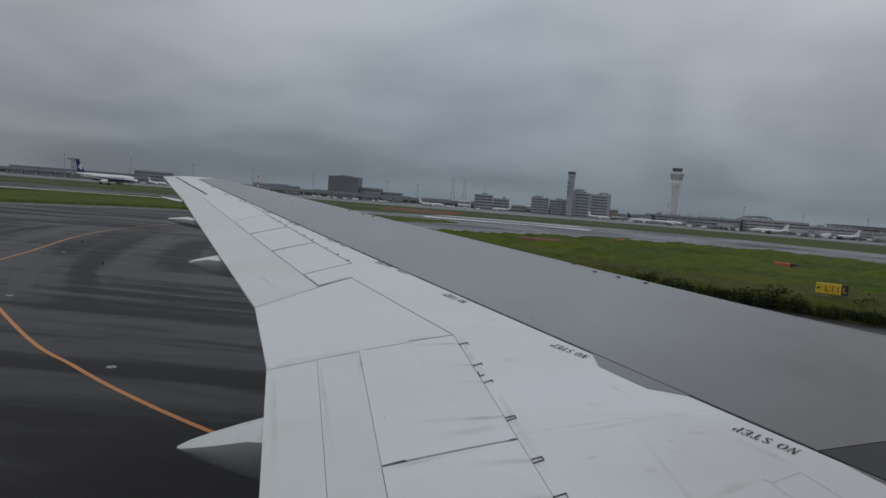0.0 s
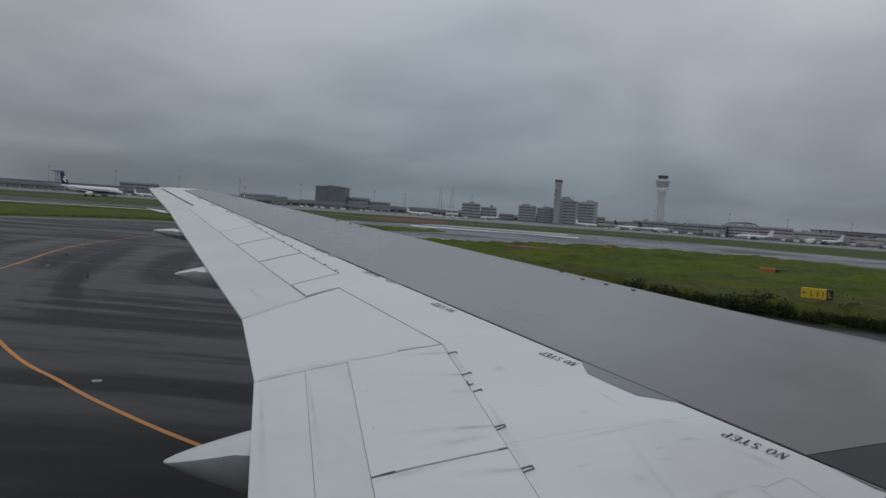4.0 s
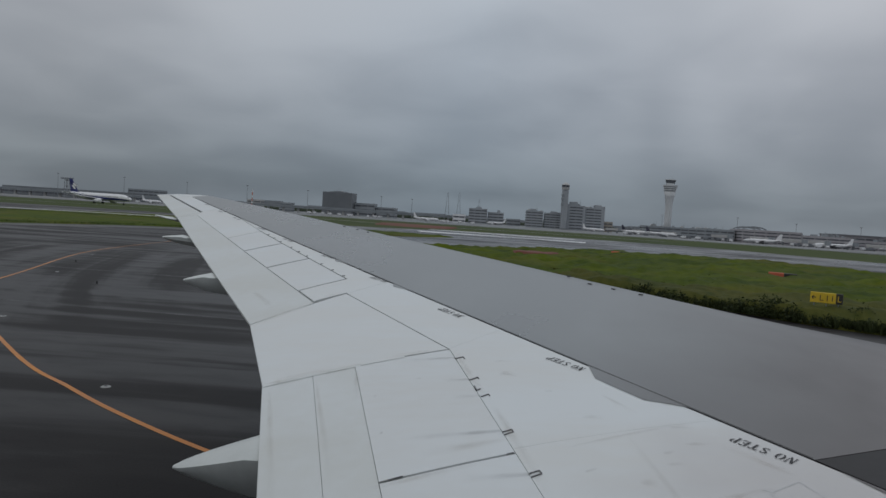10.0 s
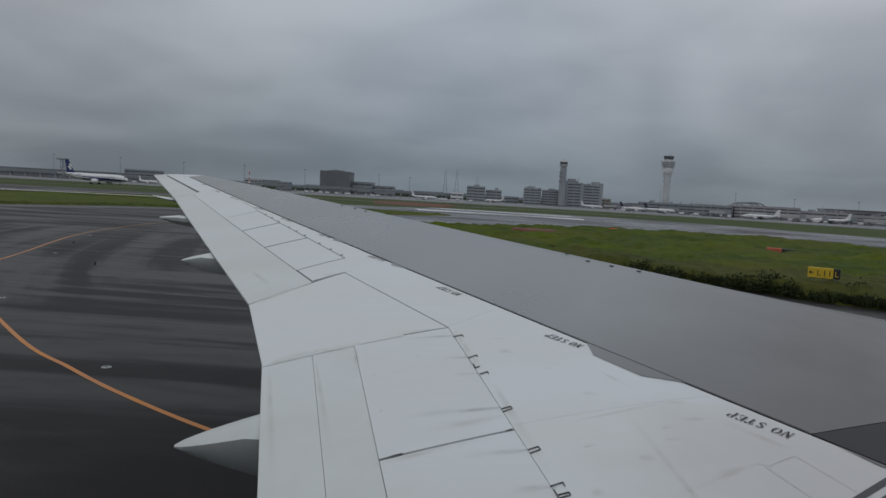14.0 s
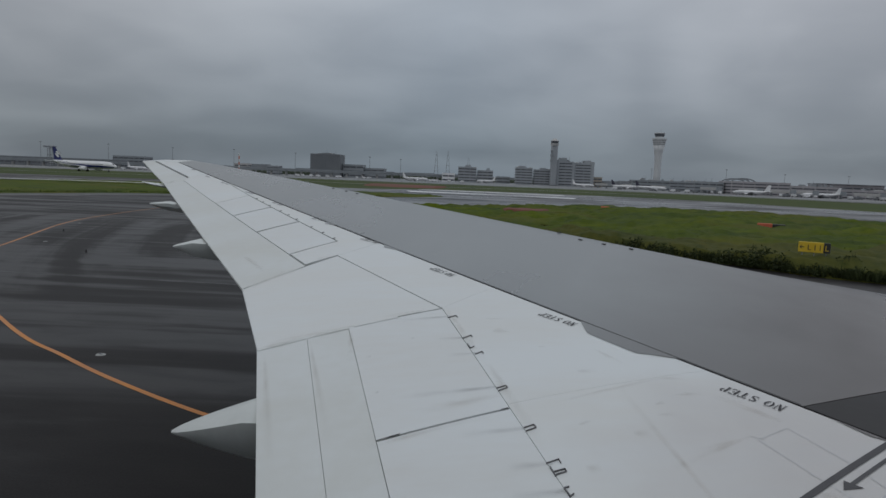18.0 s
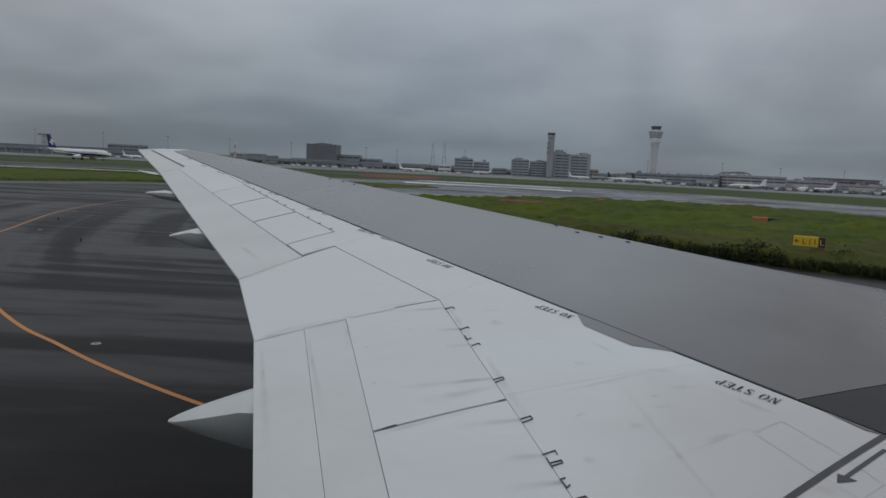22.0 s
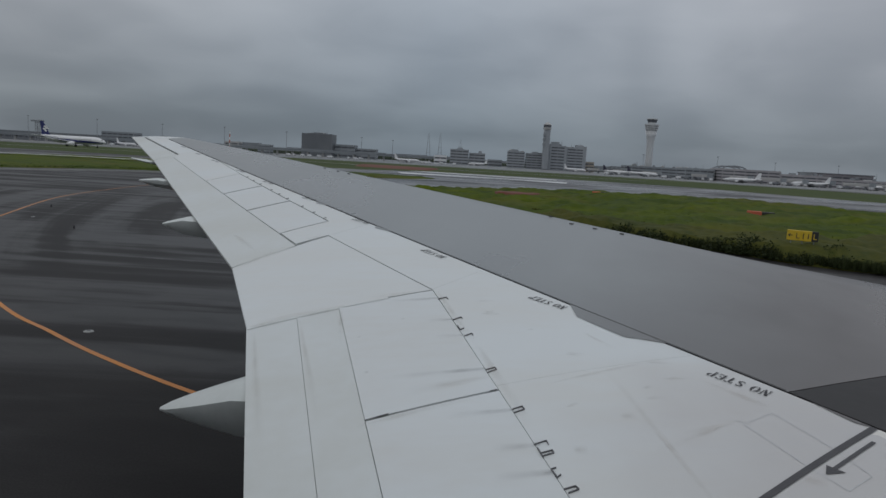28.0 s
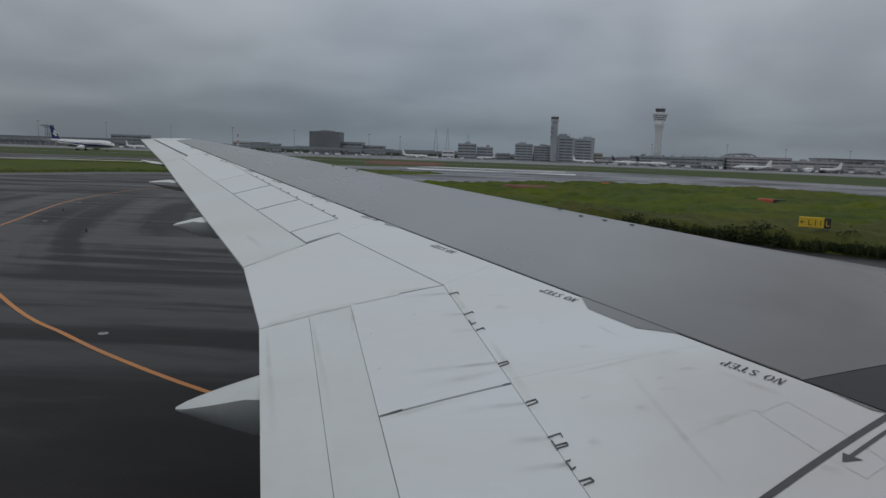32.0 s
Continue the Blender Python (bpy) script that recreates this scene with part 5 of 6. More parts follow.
# ---- airliners on the apron ----
def jet(length, tail, label, cheat=None):
    """A twin-engined airliner, nose along +x, standing on z 0."""
    k = length / 40.0
    ob = thing("parked_airliner", label, "airplane", "airliners on the apron")
    R, zc = 1.95 * k, 3.6 * k
    prof = [(-20, 0.12, 0.9), (-17, 0.42, 0.62), (-13, 0.78, 0.26), (-9, 0.97, 0.05), (-4, 1, 0), (4, 1, 0), (12, 1, 0), (15.5, 0.92, -0.04), (17.8, 0.70, -0.14), (19.2, 0.42, -0.24), (20, 0.10, -0.32)]
    rings = [[(x * k, r * R * math.cos(2 * math.pi * j / 20), zc + dz * R + r * R * math.sin(2 * math.pi * j / 20)) for j in range(20)] for x, r, dz in prof]
    body = mesh_part("fuselage", *loft(rings), M["hull"], ob, smooth=True)
    if cheat:
        for s in (-1, 1):
            v = []
            for (x, r, dz), high in zip(prof[1:10], (80, 62, 30, 8, -2, -6, -10, -14, -22)):
                for a in (-40, (high - 40) / 2, high):
                    rr = r * R + 0.04
                    v.append((x * k, s * rr * math.cos(radians(a)), zc + dz * R + rr * math.sin(radians(a))))
            f = []
            for i in range(8):
                f += [(3 * i, 3 * i + 3, 3 * i + 4, 3 * i + 1), (3 * i + 1, 3 * i + 4, 3 * i + 5, 3 * i + 2)]
            mesh_part("stripe", v, f, cheat, body, "blue cheat line")
            for x0, z0, x1, z1 in ((-17.6, 10.2, -15.9, 8.2), (-18.2, 9.0, -16.2, 6.9)):
                q = [(x0 - 0.5, z0 - 0.4), (x0 + 0.5, z0 + 0.1), (x1 + 0.5, z1 + 0.4), (x1 - 0.5, z1 - 0.1)]
                mesh_part("tail_mark", [(x * k, s * 0.36 * k, z * k) for x, z in q], [(0, 1, 2, 3)], M["hull"], body, "plain white mark on the blue fin")
    for s in (-1, 1):
        v = []
        for x in (-11, -4, 4, 13):
            for a in (5, 17):
                v.append((x * k, s * (R * math.cos(radians(a)) + 0.025), zc + R * math.sin(radians(a))))
        mesh_part("window_row", v, [(2 * i, 2 * i + 2, 2 * i + 3, 2 * i + 1) for i in range(3)], M["cabin_windows"], body, "thin grey row of cabin windows")

    def surface(name, root, tip, chord_r, chord_t, thick, material, lab):
        v = []
        for (x, y, z), c in ((root, chord_r), (tip, chord_t)):
            for dx, dz in ((0, 0), (-0.3, 0.5), (-1, 0.0), (-0.3, -0.4)):
                v.append(((x + dx * c) * k, y * k, (z + dz * thick * c) * k) if name != "fin" else ((x + dx * c) * k, (y + dz * thick * c) * k, z * k))
        mesh_part(name, v, [(0, 1, 5, 4), (1, 2, 6, 5), (2, 3, 7, 6), (3, 0, 4, 7), (3, 2, 1, 0), (4, 5, 6, 7)], material, ob, lab)

    for s in (-1, 1):
        surface("wing", (4.5, s * 1.2, 2.5), (-4.5, s * 17.2, 4.0), 7.0, 1.6, 0.12, M["wing_grey"], "swept grey wing")
        surface("tailplane", (-15.5, s * 0.5, 4.6), (-18.8, s * 6.6, 5.2), 3.6, 1.4, 0.10, M["hull"], "tailplane")
        nr = [[(x * k, (s * 5.6 + r * math.cos(2 * math.pi * j / 16)) * k, (1.65 + r * math.sin(2 * math.pi * j / 16)) * k) for j in range(16)] for x, r in ((5.6, 0.95), (5.2, 1.1), (3.5, 1.12), (1.6, 0.75))]
        mesh_part("engine", *loft(nr), M["hull"], ob, "engine nacelle", smooth=True)
        bm = bmesh.new()
        for dy in (-0.3, 0.3):
            add_cone(bm, 0.55 * k, 0.55 * k, -0.2 * k, 0.2 * k, (0, 0), 16, Matrix.Translation((-1.0 * k, (s * 2.9 + dy) * k, 0.55 * k)) @ Matrix.Rotation(radians(90), 4, "X"))
        add_cone(bm, 0.14 * k, 0.14 * k, 0.5 * k, 3.0 * k, (-1.0 * k, s * 2.9 * k), 8)
        part("main_gear", bm, M["black"], ob)
    surface("fin", (-14.0, 0, 5.2), (-18.6, 0, 12.4), 5.4, 2.0, 0.10, tail, "tall tail fin")
    bm = bmesh.new()
    add_cone(bm, 0.4 * k, 0.4 * k, -0.25 * k, 0.25 * k, (0, 0), 16, Matrix.Translation((15.0 * k, 0, 0.4 * k)) @ Matrix.Rotation(radians(90), 4, "X"))
    add_cone(bm, 0.10 * k, 0.10 * k, 0.4 * k, 2.4 * k, (15.0 * k, 0), 8)
    part("nose_gear", bm, M["black"], ob)
    bm = bmesh.new()
    add_box(bm, 17.5 * k, 18.6 * k, -0.75 * k, 0.75 * k, zc + 0.24 * R, zc + 0.50 * R, 0.1 * k)
    part("windscreen", bm, M["window"], body, "dark cockpit windscreen")
    return ob


white_jet = jet(35, M["hull"], "white airliner standing on the apron")
white_jet.matrix_basis = pose(-94, 900, 0, 0, 0, -8)
for x, y, turn in ((137, 1010, -35), (266, 722, 150), (274, 738, 140), (330, 712, 150), (396, 716, 150), (-4, 1120, 150), (-470, 905, -20)):
    copy_thing(white_jet, pose(x, y, 0, 0, 0, turn))
dark_jet = jet(38, M["navy"], "white airliner with a dark tail standing on the apron")
dark_jet.matrix_basis = pose(177, 905, 0, 0, 0, -25)
copy_thing(dark_jet, pose(204, 885, 0, 0, 0, -22))
copy_thing(dark_jet, pose(-470, 520, 0, 0, 0, 168))
blue_jet = jet(55, M["blue"], "white airliner with blue stripe and blue tail, taxiing", M["blue"])
blue_jet.name = "taxiing_airliner"
blue_jet.matrix_basis = pose(-288, 480, 0, 0, 0, -12)


# ---- buildings ----
def storeys(name, label, category, x0, x1, y0, depth, height, floors, wall, turn=0.0, bays=0, roof_boxes=(), glass="window"):
    """A flat-roofed block with its window bands let into the front and sides."""
    cx = (x0 + x1) / 2
    w = (x1 - x0) / 2
    ob = thing(name, label, category, at=(cx, y0, 0), turn=turn)
    bm = bmesh.new()
    add_box(bm, -w, w, 0.6, depth, 0, height)
    core = part("core", bm, M[glass], ob, "dark recessed glazing" if glass == "window" else "plain dark cladding")
    f = height / floors
    for i in range(floors + 1):
        z0 = i * f - f * 0.30
        z1 = i * f + f * 0.30
        bm = bmesh.new()
        add_box(bm, -w - 0.4, w + 0.4, 0.0, depth + 0.2, max(0, z0), min(z1, height) + (1.2 if i == floors else 0))
        part("storey_band", bm, wall, ob)
    n = bays or max(2, int(2 * w / 9))
    for i in range(n + 1):
        x = -w + 2 * w * i / n
        bm = bmesh.new()
        add_box(bm, x - 0.35, x + 0.35, -0.12, 1.0, 0, height + 0.6)
        part("pier", bm, wall, ob)
    for a, b, h in roof_boxes:
        bm = bmesh.new()
        add_box(bm, a, b, 2.0, depth * 0.7, height + 0.9, height + h)
        part("roof_house", bm, wall, ob)
    return ob


def stair_tower(block, x, y, r, h):
    bm = bmesh.new()
    add_cone(bm, r, r, 0, h, (x, y), 18)
    part("stair_tower", bm, M["office_band"], block, "rounded stair tower", smooth=False)


def roof_clutter(block, x0, x1, z, n, seed):
    """Small plant rooms, tanks and aerials on a flat roof."""
    r = random.Random(seed)
    for k in range(n):
        x, w, h = r.uniform(x0, x1), r.uniform(1.0, 3.5), r.uniform(1.0, 3.2)
        bm = bmesh.new()
        add_box(bm, x - w, x + w, 4, 4 + 2 * w, z, z + h, 0.1)
        part("plant_room", bm, M[r.choice(("grey_wall", "concrete", "mast"))], block)
        if r.random() < 0.5:
            bm = bmesh.new()
            add_cone(bm, 0.25, 0.12, z, z + r.uniform(5, 9), (x + w + 1, 6), 6)
            part("aerial", bm, M["mast"], block)


# old control tower and its office blocks
block = storeys("office_block", "grey office block with banded windows beside a control tower", "building", 46, 74, 1180, 30, 27, 6, M["office_band"], bays=3, roof_boxes=((-8, 2, 4),))
roof_clutter(block, -12, 12, 27.8, 5, 1)
block = storeys("office_block", "grey office block with banded windows beside a control tower", "building", 78, 104, 1186, 30, 25, 6, M["office_band"], bays=3, roof_boxes=((-4, 6, 4),))
roof_clutter(block, -11, 11, 25.8, 5, 2)
block = storeys("office_block", "tall grey office block with rounded stair towers", "building", 116, 142, 1180, 34, 40, 8, M["office_band"], bays=2, roof_boxes=((-11, 2, 7),))
roof_clutter(block, -11, 11, 41, 5, 3)
stair_tower(block, -13, 3, 3.6, 43)
stair_tower(block, 13, 3, 3.2, 40)
block = storeys("office_block", "tall grey office block with rounded stair towers", "building", 146, 174, 1184, 34, 38, 8, M["office_band"], bays=2, roof_boxes=((0, 12, 6),))
roof_clutter(block, -12, 12, 39, 5, 4)
stair_tower(block, 14, 3, 3.6, 42)
storeys("low_block", "low tan service block", "building", 176, 192, 1190, 20, 16, 3, M["tan_wall"])
old_tower = thing("control_tower", "old slender grey control tower", "control tower", at=(108, 1172, 0))
bm = bmesh.new()
add_box(bm, -5.2, 5.2, -5, 5, 0, 66, 1.2)
part("shaft", bm, M["office_band"], old_tower, "grey square shaft")
for i, z in enumerate((40, 48, 55)):
    bm = bmesh.new()
    add_box(bm, -6.4, -1.5, -6.2, -2, z, z + 4.0, 0.3)
    part("balcony", bm, M["grey_wall"], old_tower)
bm = bmesh.new()
add_cone(bm, 6.2, 6.8, 66, 70, (0, 0), 16)
part("gallery", bm, M["concrete"], old_tower)
bm = bmesh.new()
add_cone(bm, 6.0, 6.6, 70, 74, (0, 0), 16)
part("cab", bm, M["window"], old_tower, "dark glazed cab")
bm = bmesh.new()
add_cone(bm, 6.9, 2.0, 74, 78, (0, 0), 16)
part("roof", bm, M["concrete"], old_tower)

tower = thing("control_tower", "tall pale control tower with flared head", "control tower", at=(344.5, 1450, 0))
bm = bmesh.new()
prof = [(0, 7.2), (30, 6.8), (55, 6.6), (67, 7.2), (78, 8.9), (88, 11.2)]
rings = [[(r * math.cos(2 * math.pi * j / 28), r * math.sin(2 * math.pi * j / 28), z) for j in range(28)] for z, r in prof]
mesh_part("shaft", *loft(rings), M["tower_white"], tower, "tapering pale shaft", smooth=True)
bm.free()
for z, r0, r1, h, mt in ((88, 11.2, 11.6, 2.2, "tower_white"), (90.2, 10.9, 10.9, 1.3, "window"), (91.5, 12.1, 12.5, 2.6, "tower_white"), (94.1, 11.9, 11.9, 1.4, "window"), (95.5, 13.1, 13.5, 2.6, "tower_white"), (98.1, 12.8, 12.8, 1.4, "window"), (99.5, 14.0, 14.3, 3.0, "tower_white"), (102.5, 8.4, 8.6, 3.4, "tower_white"), (105.9, 8.6, 10.4, 6.6, "window"), (112.5, 10.9, 10.6, 1.6, "tower_white")):
    bm = bmesh.new()
    add_cone(bm, r0, r1, z, z + h, (0, 0), 28)
    part("glazing" if mt == "window" else "ring", bm, M[mt], tower, "dark glazed ring" if mt == "window" else "")
bm = bmesh.new()
add_cone(bm, 0.25, 0.1, 114.0, 122, (2, 0), 6)
part("aerial", bm, M["mast"], tower)

# dark hangar-like block, small block, low halls behind the viaduct
block = storeys("dark_block", "wide dark grey windowless block", "building", -311, -259, 1200, 40, 38, 9, M["dark_wall"], bays=8, roof_boxes=((-6, 10, 3),), glass="dark_wall")
roof_clutter(block, -22, 22, 39, 6, 8)
storeys("low_hall", "low grey hall behind the viaduct", "building", -257, -222, 1220, 30, 22, 3, M["grey_wall"])
storeys("low_hall", "low grey hall behind the viaduct", "building", -220, -186, 1230, 30, 17, 3, M["grey_wall"])
storeys("low_hall", "low grey hall behind the viaduct", "building", -640, -585, 1150, 30, 21, 4, M["grey_wall"])
storeys("low_hall", "low grey hall behind the viaduct", "building", -428, -406, 1150, 20, 16, 3, M["concrete"])
storeys("low_hall", "low grey hall behind the viaduct", "building", -372, -352, 1150, 20, 14, 3, M["grey_wall"])
storeys("office_block", "small grey office block with banded windows", "building", -54, -22, 1250, 24, 26, 5, M["office_band"], bays=3, roof_boxes=((-4, 6, 4),))
storeys("office_block", "small grey office block", "building", -20, 8, 1256, 24, 21, 4, M["office_band"], bays=3, roof_boxes=((2, 8, 5),))
storeys("low_hall", "low white service building on the apron", "building", -70, -52, 1060, 14, 12, 2, M["hull"])
storeys("low_hall", "low grey hall behind the apron", "building", 14, 38, 1230, 20, 11, 2, M["grey_wall"])

# elevated road on piers
viaduct = thing("viaduct", "long grey elevated road on piers", "viaduct", at=(-430, 1060, 0), turn=4)
bm = bmesh.new()
add_box(bm, -365, 380, -6, 6, 6.8, 9.6, 0.2)
part("deck", bm, M["grey_wall"], viaduct, "grey road deck")
bm = bmesh.new()
add_box(bm, -365, 380, -6.6, -6.1, 9.4, 11.0)
part("parapet", bm, M["grey_wall"], viaduct)
for i in range(32):
    bm = bmesh.new()
    add_box(bm, -358 + i * 23.6, -355 + i * 23.6, -2, 2, 0, 6.9, 0.2)
    part("pier", bm, M["concrete"], viaduct)
storeys("terminal_hall", "long low dark terminal hall with flat roof", "building", -815, -600, 1085, 40, 13, 1, M["dark_wall"], turn=4, bays=20)

# passenger terminal
term = storeys("passenger_terminal", "long pale passenger terminal with banded storeys", "terminal building", 262, 322, 765, 50, 13.2, 4, M["terminal_wall"], turn=-3, bays=5)
for y in (4.0, 22.0, 40.0):
    outer = [(-17 + 13 * math.cos(math.pi * a / 14), 13.6 + 4.4 * math.sin(math.pi * a / 14)) for a in range(15)]
    inner = [(-17 + 11.8 * math.cos(math.pi * a / 14), 13.6 + 3.0 * math.sin(math.pi * a / 14)) for a in range(15)]
    v = [(x, y, z) for x, z in outer] + [(x, y, z) for x, z in inner] + [(x, y + 2, z) for x, z in outer] + [(x, y + 2, z) for x, z in inner]
    f = []
    for i in range(14):
        f += [(i, i + 1, 16 + i, 15 + i), (30 + i, 45 + i, 46 + i, 31 + i), (i, 30 + i, 31 + i, i + 1), (15 + i, 16 + i, 46 + i, 45 + i)]
    mesh_part("roof_arch", v, f, M["dark_wall"], term, "dark arched roof truss")
block = storeys("passenger_terminal", "low passenger terminal wing with banded storeys", "terminal building", 323, 372, 762, 50, 10.6, 3, M["terminal_wall"], turn=-3, bays=4)
roof_clutter(block, -22, 22, 11.6, 6, 5)
block = storeys("passenger_terminal", "low passenger terminal wing with banded storeys", "terminal building", 373, 490, 758, 50, 8.4, 3, M["terminal_wall"], turn=-4, bays=9)
roof_clutter(block, -55, 55, 9.4, 12, 15)
block = storeys("passenger_terminal", "set-back upper terminal storeys with dark bands", "terminal building", 380, 446, 815, 40, 14.0, 3, M["terminal_wall"], turn=-3, bays=6)
bm = bmesh.new()
add_box(bm, -34, 34, -3.0, 42, 15.3, 16.3, 0.2)
part("roof_slab", bm, M["dark_wall"], block, "dark overhanging roof slab")
roof_clutter(block, -44, -20, 10.0, 3, 6)
storeys("passenger_terminal", "dark side wing of the passenger terminal", "terminal building", 230, 261, 790, 40, 11.6, 3, M["grey_wall"], turn=-3, bays=4)
block = storeys("passenger_terminal", "long distant terminal pier", "terminal building", 205, 330, 1000, 30, 12.5, 3, M["grey_wall"], turn=-3, bays=12)
roof_clutter(block, -58, 58, 13.5, 12, 7)


# boarding bridges and apron clutter
def bridge(x, y, turn):
    ob = thing("boarding_bridge", "pale boarding bridge on wheels beside the terminal", "boarding bridge", "boarding bridges", at=(x, y, 0), turn=turn)
    bm = bmesh.new()
    add_box(bm, -14, 14, -1.6, 1.6, 3.6, 6.6, 0.2)
    part("tunnel", bm, M["concrete"], ob, "pale tunnel")
    bm = bmesh.new()
    add_cone(bm, 3.0, 3.0, 3.2, 7.2, (15.5, 0), 14)
    part("cab", bm, M["grey_wall"], ob)
    for px in (-10, 9):
        bm = bmesh.new()
        add_box(bm, px - 0.7, px + 0.7, -1.2, 1.2, 0, 3.7)
        part("support", bm, M["mast"], ob)
    return ob


first_bridge = bridge(272, 742, -70)
for x, y, t in ((300, 735, -60), (322, 728, -75), (352, 722, -100), (378, 716, -60), (402, 712, -80), (240, 770, -70), (225, 930, -60), (190, 960, -70), (160, 985, -60)):
    copy_thing(first_bridge, pose(x, y, 0, 0, 0, t))


def vehicle(x, y, turn, size, paint="hull", label="small white ground service vehicle on the apron"):
    ob = thing("service_vehicle", label, "vehicle", "service vehicles", at=(x, y, 0), turn=turn)
    bm = bmesh.new()
    add_box(bm, -2.4 * size, 1.2 * size, -1.1, 1.1, 0.5, 2.6 * size, 0.15)
    part("body", bm, M[paint], ob)
    bm = bmesh.new()
    add_box(bm, 1.25 * size, 2.6 * size, -1.05, 1.05, 0.5, 2.0 * size, 0.25)
    cab = part("cab", bm, M[paint], ob)
    bm = bmesh.new()
    add_box(bm, 2.0 * size, 2.62 * size, -0.9, 0.9, 1.2 * size, 1.8 * size)
    part("windscreen", bm, M["window"], cab)
    for dx in (-1.5, 1.7):
        for dy in (-1.0, 1.0):
            bm = bmesh.new()
            add_cone(bm, 0.5, 0.5, -0.15, 0.15, (0, 0), 12, Matrix.Translation((dx * size, dy, 0.5)) @ Matrix.Rotation(radians(90), 4, "X"))
            part("wheel", bm, M["black"], ob)
    return ob


rv = random.Random(11)
first_vehicle = vehicle(-210, 960, 20, 1.2)
for k in range(56):
    far = rv.random()
    x = rv.uniform(-560, -30) if far < 0.5 else rv.uniform(120, 430)
    y = rv.uniform(930, 1030) if far < 0.5 else rv.uniform(690, 740) + max(0, 300 - x) * 0.9
    copy_thing(first_vehicle, pose(x, y, 0, 0, 0, rv.choice((0, 90, 180, 20, -30))))

dark_vehicle = vehicle(214, 820, 15, 1.1, "dark_wall", "small dark ground service vehicle on the apron")
for k in range(34):
    x = rv.uniform(150, 470)
    copy_thing(dark_vehicle, pose(x, rv.uniform(700, 745) + max(0, 300 - x) * 0.9, 0, 0, 0, rv.choice((0, 90, 180, 30, -20))))

# runway-side checker board cabin seen beyond the taxiway
cabin = thing("checkered_cabin", "red and white checkered radio cabin in the grass", "cabin", at=(-190, 520, 0))
bm = bmesh.new()
add_box(bm, -7, 7, -3, 3, 0.0, 5.0, 0.1)
part("walls", bm, M["hull"], cabin, "white cabin walls")
for i in range(7):
    for j in range(3):
        if (i + j) % 2:
            bm = bmesh.new()
            add_box(bm, -7 + i * 2, -5 + i * 2, -3.06, -3.0, 0.2 + j * 1.6, 1.8 + j * 1.6)
            part("check", bm, M["signal_red"], cabin)


for k in range(6):
    bm = bmesh.new()
    add_box(bm, -0.28, 0.28, -0.28, 0.28, 5.0 + 2.2 * k, 7.2 + 2.2 * k)
    part("mast_section", bm, M["hull" if k % 2 else "signal_red"], cabin)


# ---- masts, radar, pylons ----
def mast(x, y, h, lamps=True):
    ob = thing("light_mast", "tall thin apron light mast", "mast", "light masts", at=(x, y, 0))
    bm = bmesh.new()
    add_cone(bm, 0.38, 0.20, 0, h, (0, 0), 8)
    part("pole", bm, M["mast"], ob)
    bm = bmesh.new()
    add_box(bm, -1.3, 1.3, -0.5, 0.5, h - 0.4, h + 0.5, 0.1)
    part("lamp_head", bm, M["mast"], ob, "lamp head")
    return ob


first_mast = mast(-601, 900, 33)
for x, y, s in ((-507, 900, 1), (-419, 900, 0.95), (-347, 930, 1), (-262, 930, 0.95), (-160, 930, 0.9), (-118, 930, 0.85), (300, 900, 0.9), (372, 900, 0.8), (440, 880, 0.8), (230, 1000, 0.9)):
    copy_thing(first_mast, pose(x, y, 33 * (s - 1) * 0.0, 0, 0, 0) @ Matrix.Diagonal((1, 1, s, 1)))
radar = thing("radar_mast", "grey lattice radar tower with a flat antenna", "radar", at=(-588, 900, 0))
for dx in (-2, 2):
    for dy in (-2, 2):
        bm = bmesh.new()
        add_box(bm, dx - 0.28, dx + 0.28, dy - 0.28, dy + 0.28, 0, 26)
        part("leg", bm, M["mast"], radar)
for z in (8, 16, 24):
    bm = bmesh.new()
    add_box(bm, -2.4, 2.4, -2.4, 2.4, z, z + 0.8)
    part("platform", bm, M["mast"], radar)
bm = bmesh.new()
add_box(bm, -8.5, 8.5, -2, 2, 26, 28.5, 0.5)
part("antenna", bm, M["grey_wall"], radar, "flat wide antenna")


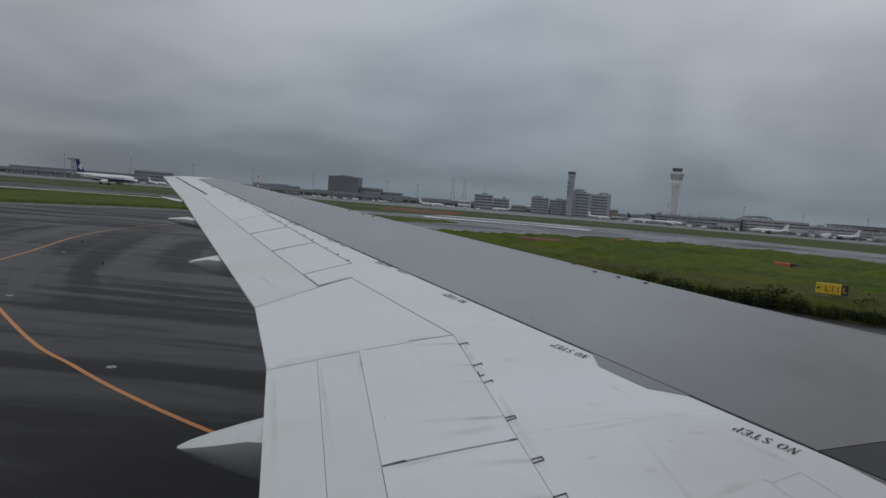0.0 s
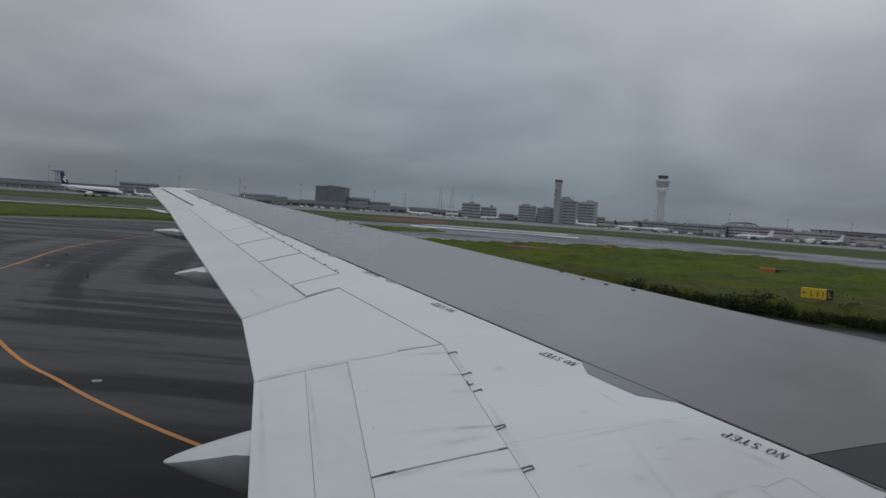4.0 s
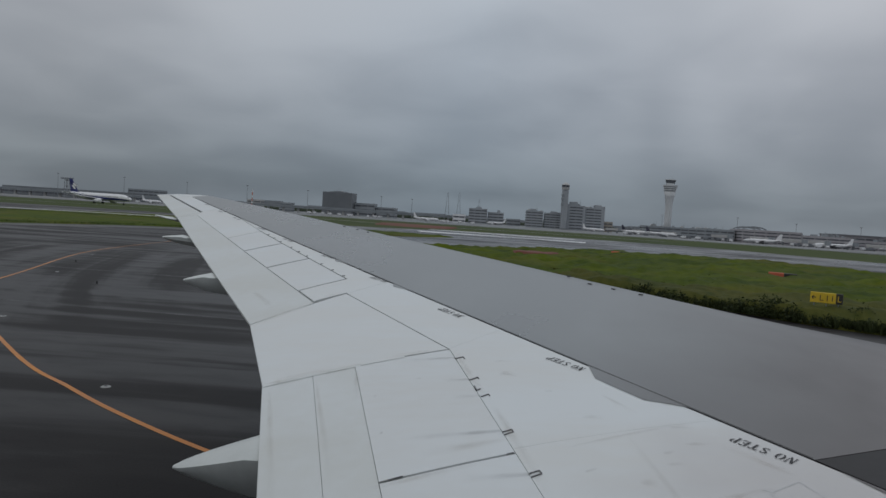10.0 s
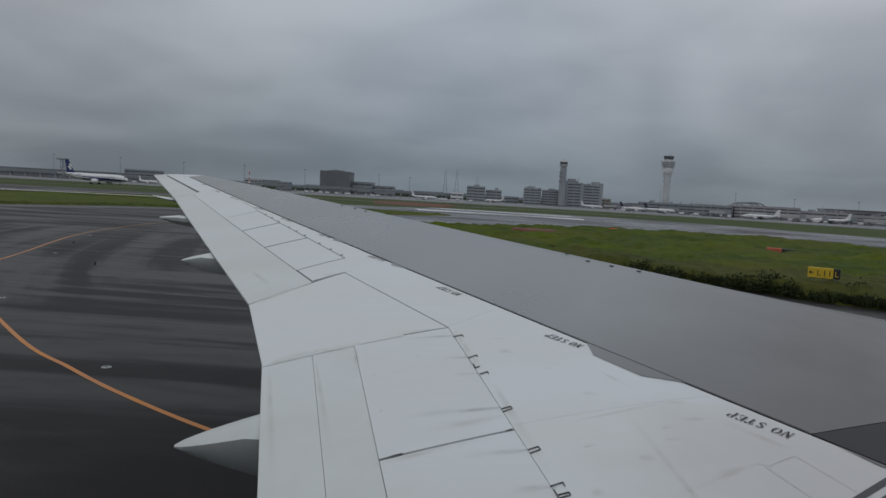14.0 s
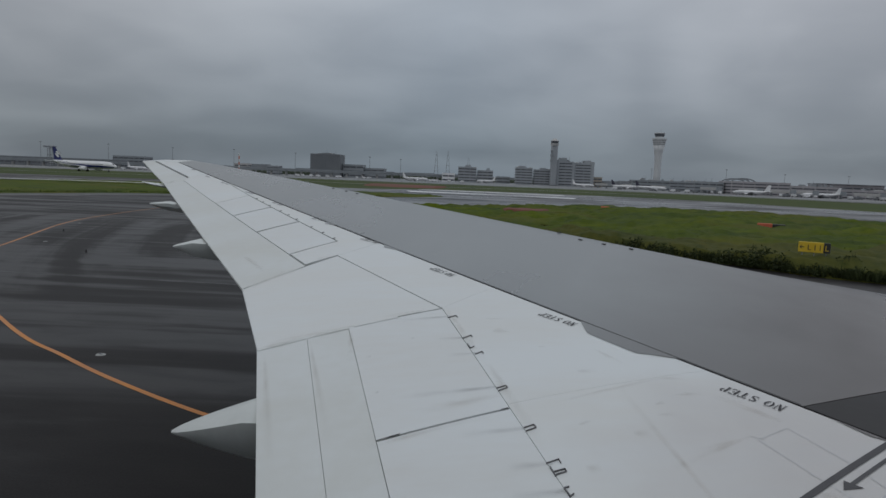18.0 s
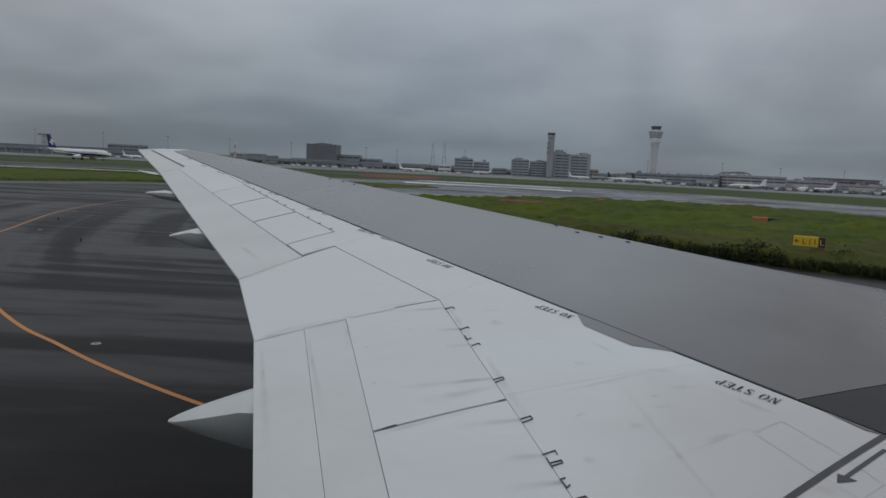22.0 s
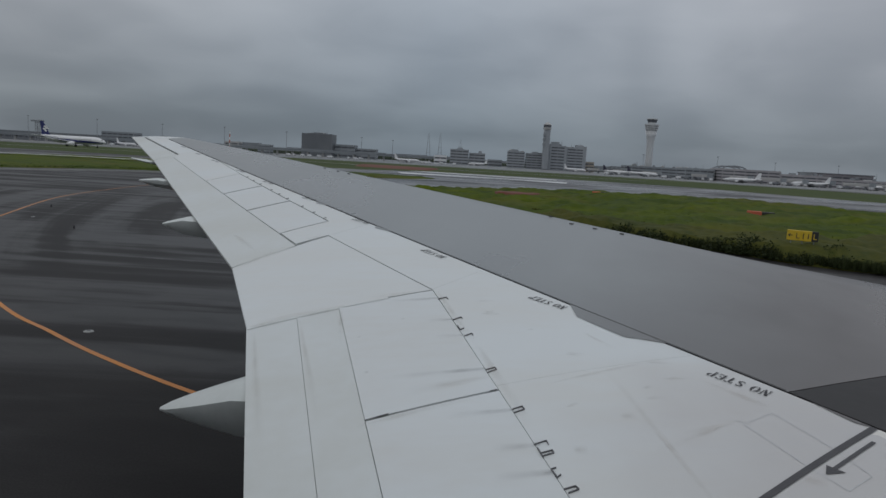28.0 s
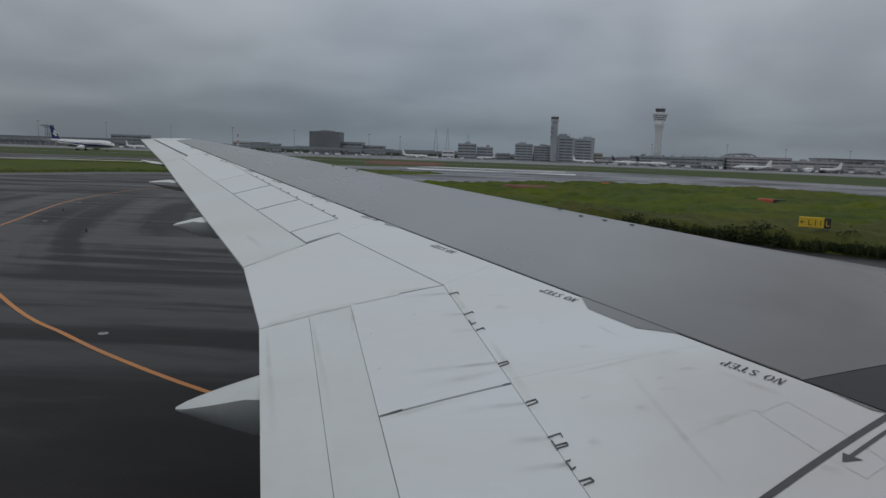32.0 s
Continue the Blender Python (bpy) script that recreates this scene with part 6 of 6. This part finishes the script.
def pylon(x, y, h):
    ob = thing("lattice_pylon", "faint thin lattice pylon far behind the apron", "pylon", "lattice pylons", at=(x, y, 0))
    for sx in (-1, 1):
        for sy in (-1, 1):
            v = [(sx * 5 + a, sy * 5 + b, 0) for a, b in ((-.22, -.22), (.22, -.22), (.22, .22), (-.22, .22))] + [(sx * 0.7 + a, sy * 0.7 + b, h) for a, b in ((-.16, -.16), (.16, -.16), (.16, .16), (-.16, .16))]
            mesh_part("leg", v, [(0, 1, 5, 4), (1, 2, 6, 5), (2, 3, 7, 6), (3, 0, 4, 7), (4, 5, 6, 7), (3, 2, 1, 0)], M["mast"], ob)
    for i in range(5):
        z = h * (0.15 + 0.18 * i)
        r = 5 - 4.3 * z / h
        bm = bmesh.new()
        add_box(bm, -r, r, -r, r, z, z + 0.5)
        part("brace", bm, M["mast"], ob)
    return ob


pylon(-113, 1500, 62)
pylon(-88, 1500, 64)
pylon(-44, 1500, 52)

# far shore: low woods and faint town beyond the airfield
rs = random.Random(21)
verts, faces = [], []
for k in range(420):
    x = -2600 + 5200 * k / 420 + rs.uniform(-8, 8)
    y = 2500 + rs.uniform(-60, 200)
    w, h = rs.uniform(10, 40), rs.uniform(5, 22) * (1.4 if rs.random() < 0.12 else 1)
    n = len(verts)
    verts += [(x - w, y, 0), (x + w, y, 0), (x + w, y + 30, 0), (x - w, y + 30, 0), (x - w, y, h), (x + w, y, h), (x + w, y + 30, h), (x - w, y + 30, h)]
    faces += [(n, n + 1, n + 5, n + 4), (n + 1, n + 2, n + 6, n + 5), (n + 3, n, n + 4, n + 7), (n + 4, n + 5, n + 6, n + 7)]
tagged(mesh_part("distant_town", verts, faces, M["city"]), "faint grey town along the horizon", "backdrop", kind="stuff")
verts, faces = [], []
for k in range(700):
    x = -2200 + 2500 * k / 700 + rs.uniform(-4, 4)
    y = 1750 + rs.uniform(-40, 40)
    r, h = rs.uniform(6, 13), rs.uniform(5, 11)
    n = len(verts)
    m = 7
    verts += [(x + r * math.cos(6.283 * j / m), y + r * math.sin(6.283 * j / m), 0) for j in range(m)]
    verts += [(x + 0.8 * r * math.cos(6.283 * j / m) + rs.uniform(-1, 1), y + 0.8 * r * math.sin(6.283 * j / m), h * rs.uniform(0.55, 0.8)) for j in range(m)]
    verts.append((x, y, h))
    faces += [(n + j, n + (j + 1) % m, n + m + (j + 1) % m, n + m + j) for j in range(m)] + [(n + m + j, n + m + (j + 1) % m, n + 2 * m) for j in range(m)]
tagged(mesh_part("distant_woods", verts, faces, M["woods"]), "low dark line of woods along the horizon", "trees", kind="stuff")
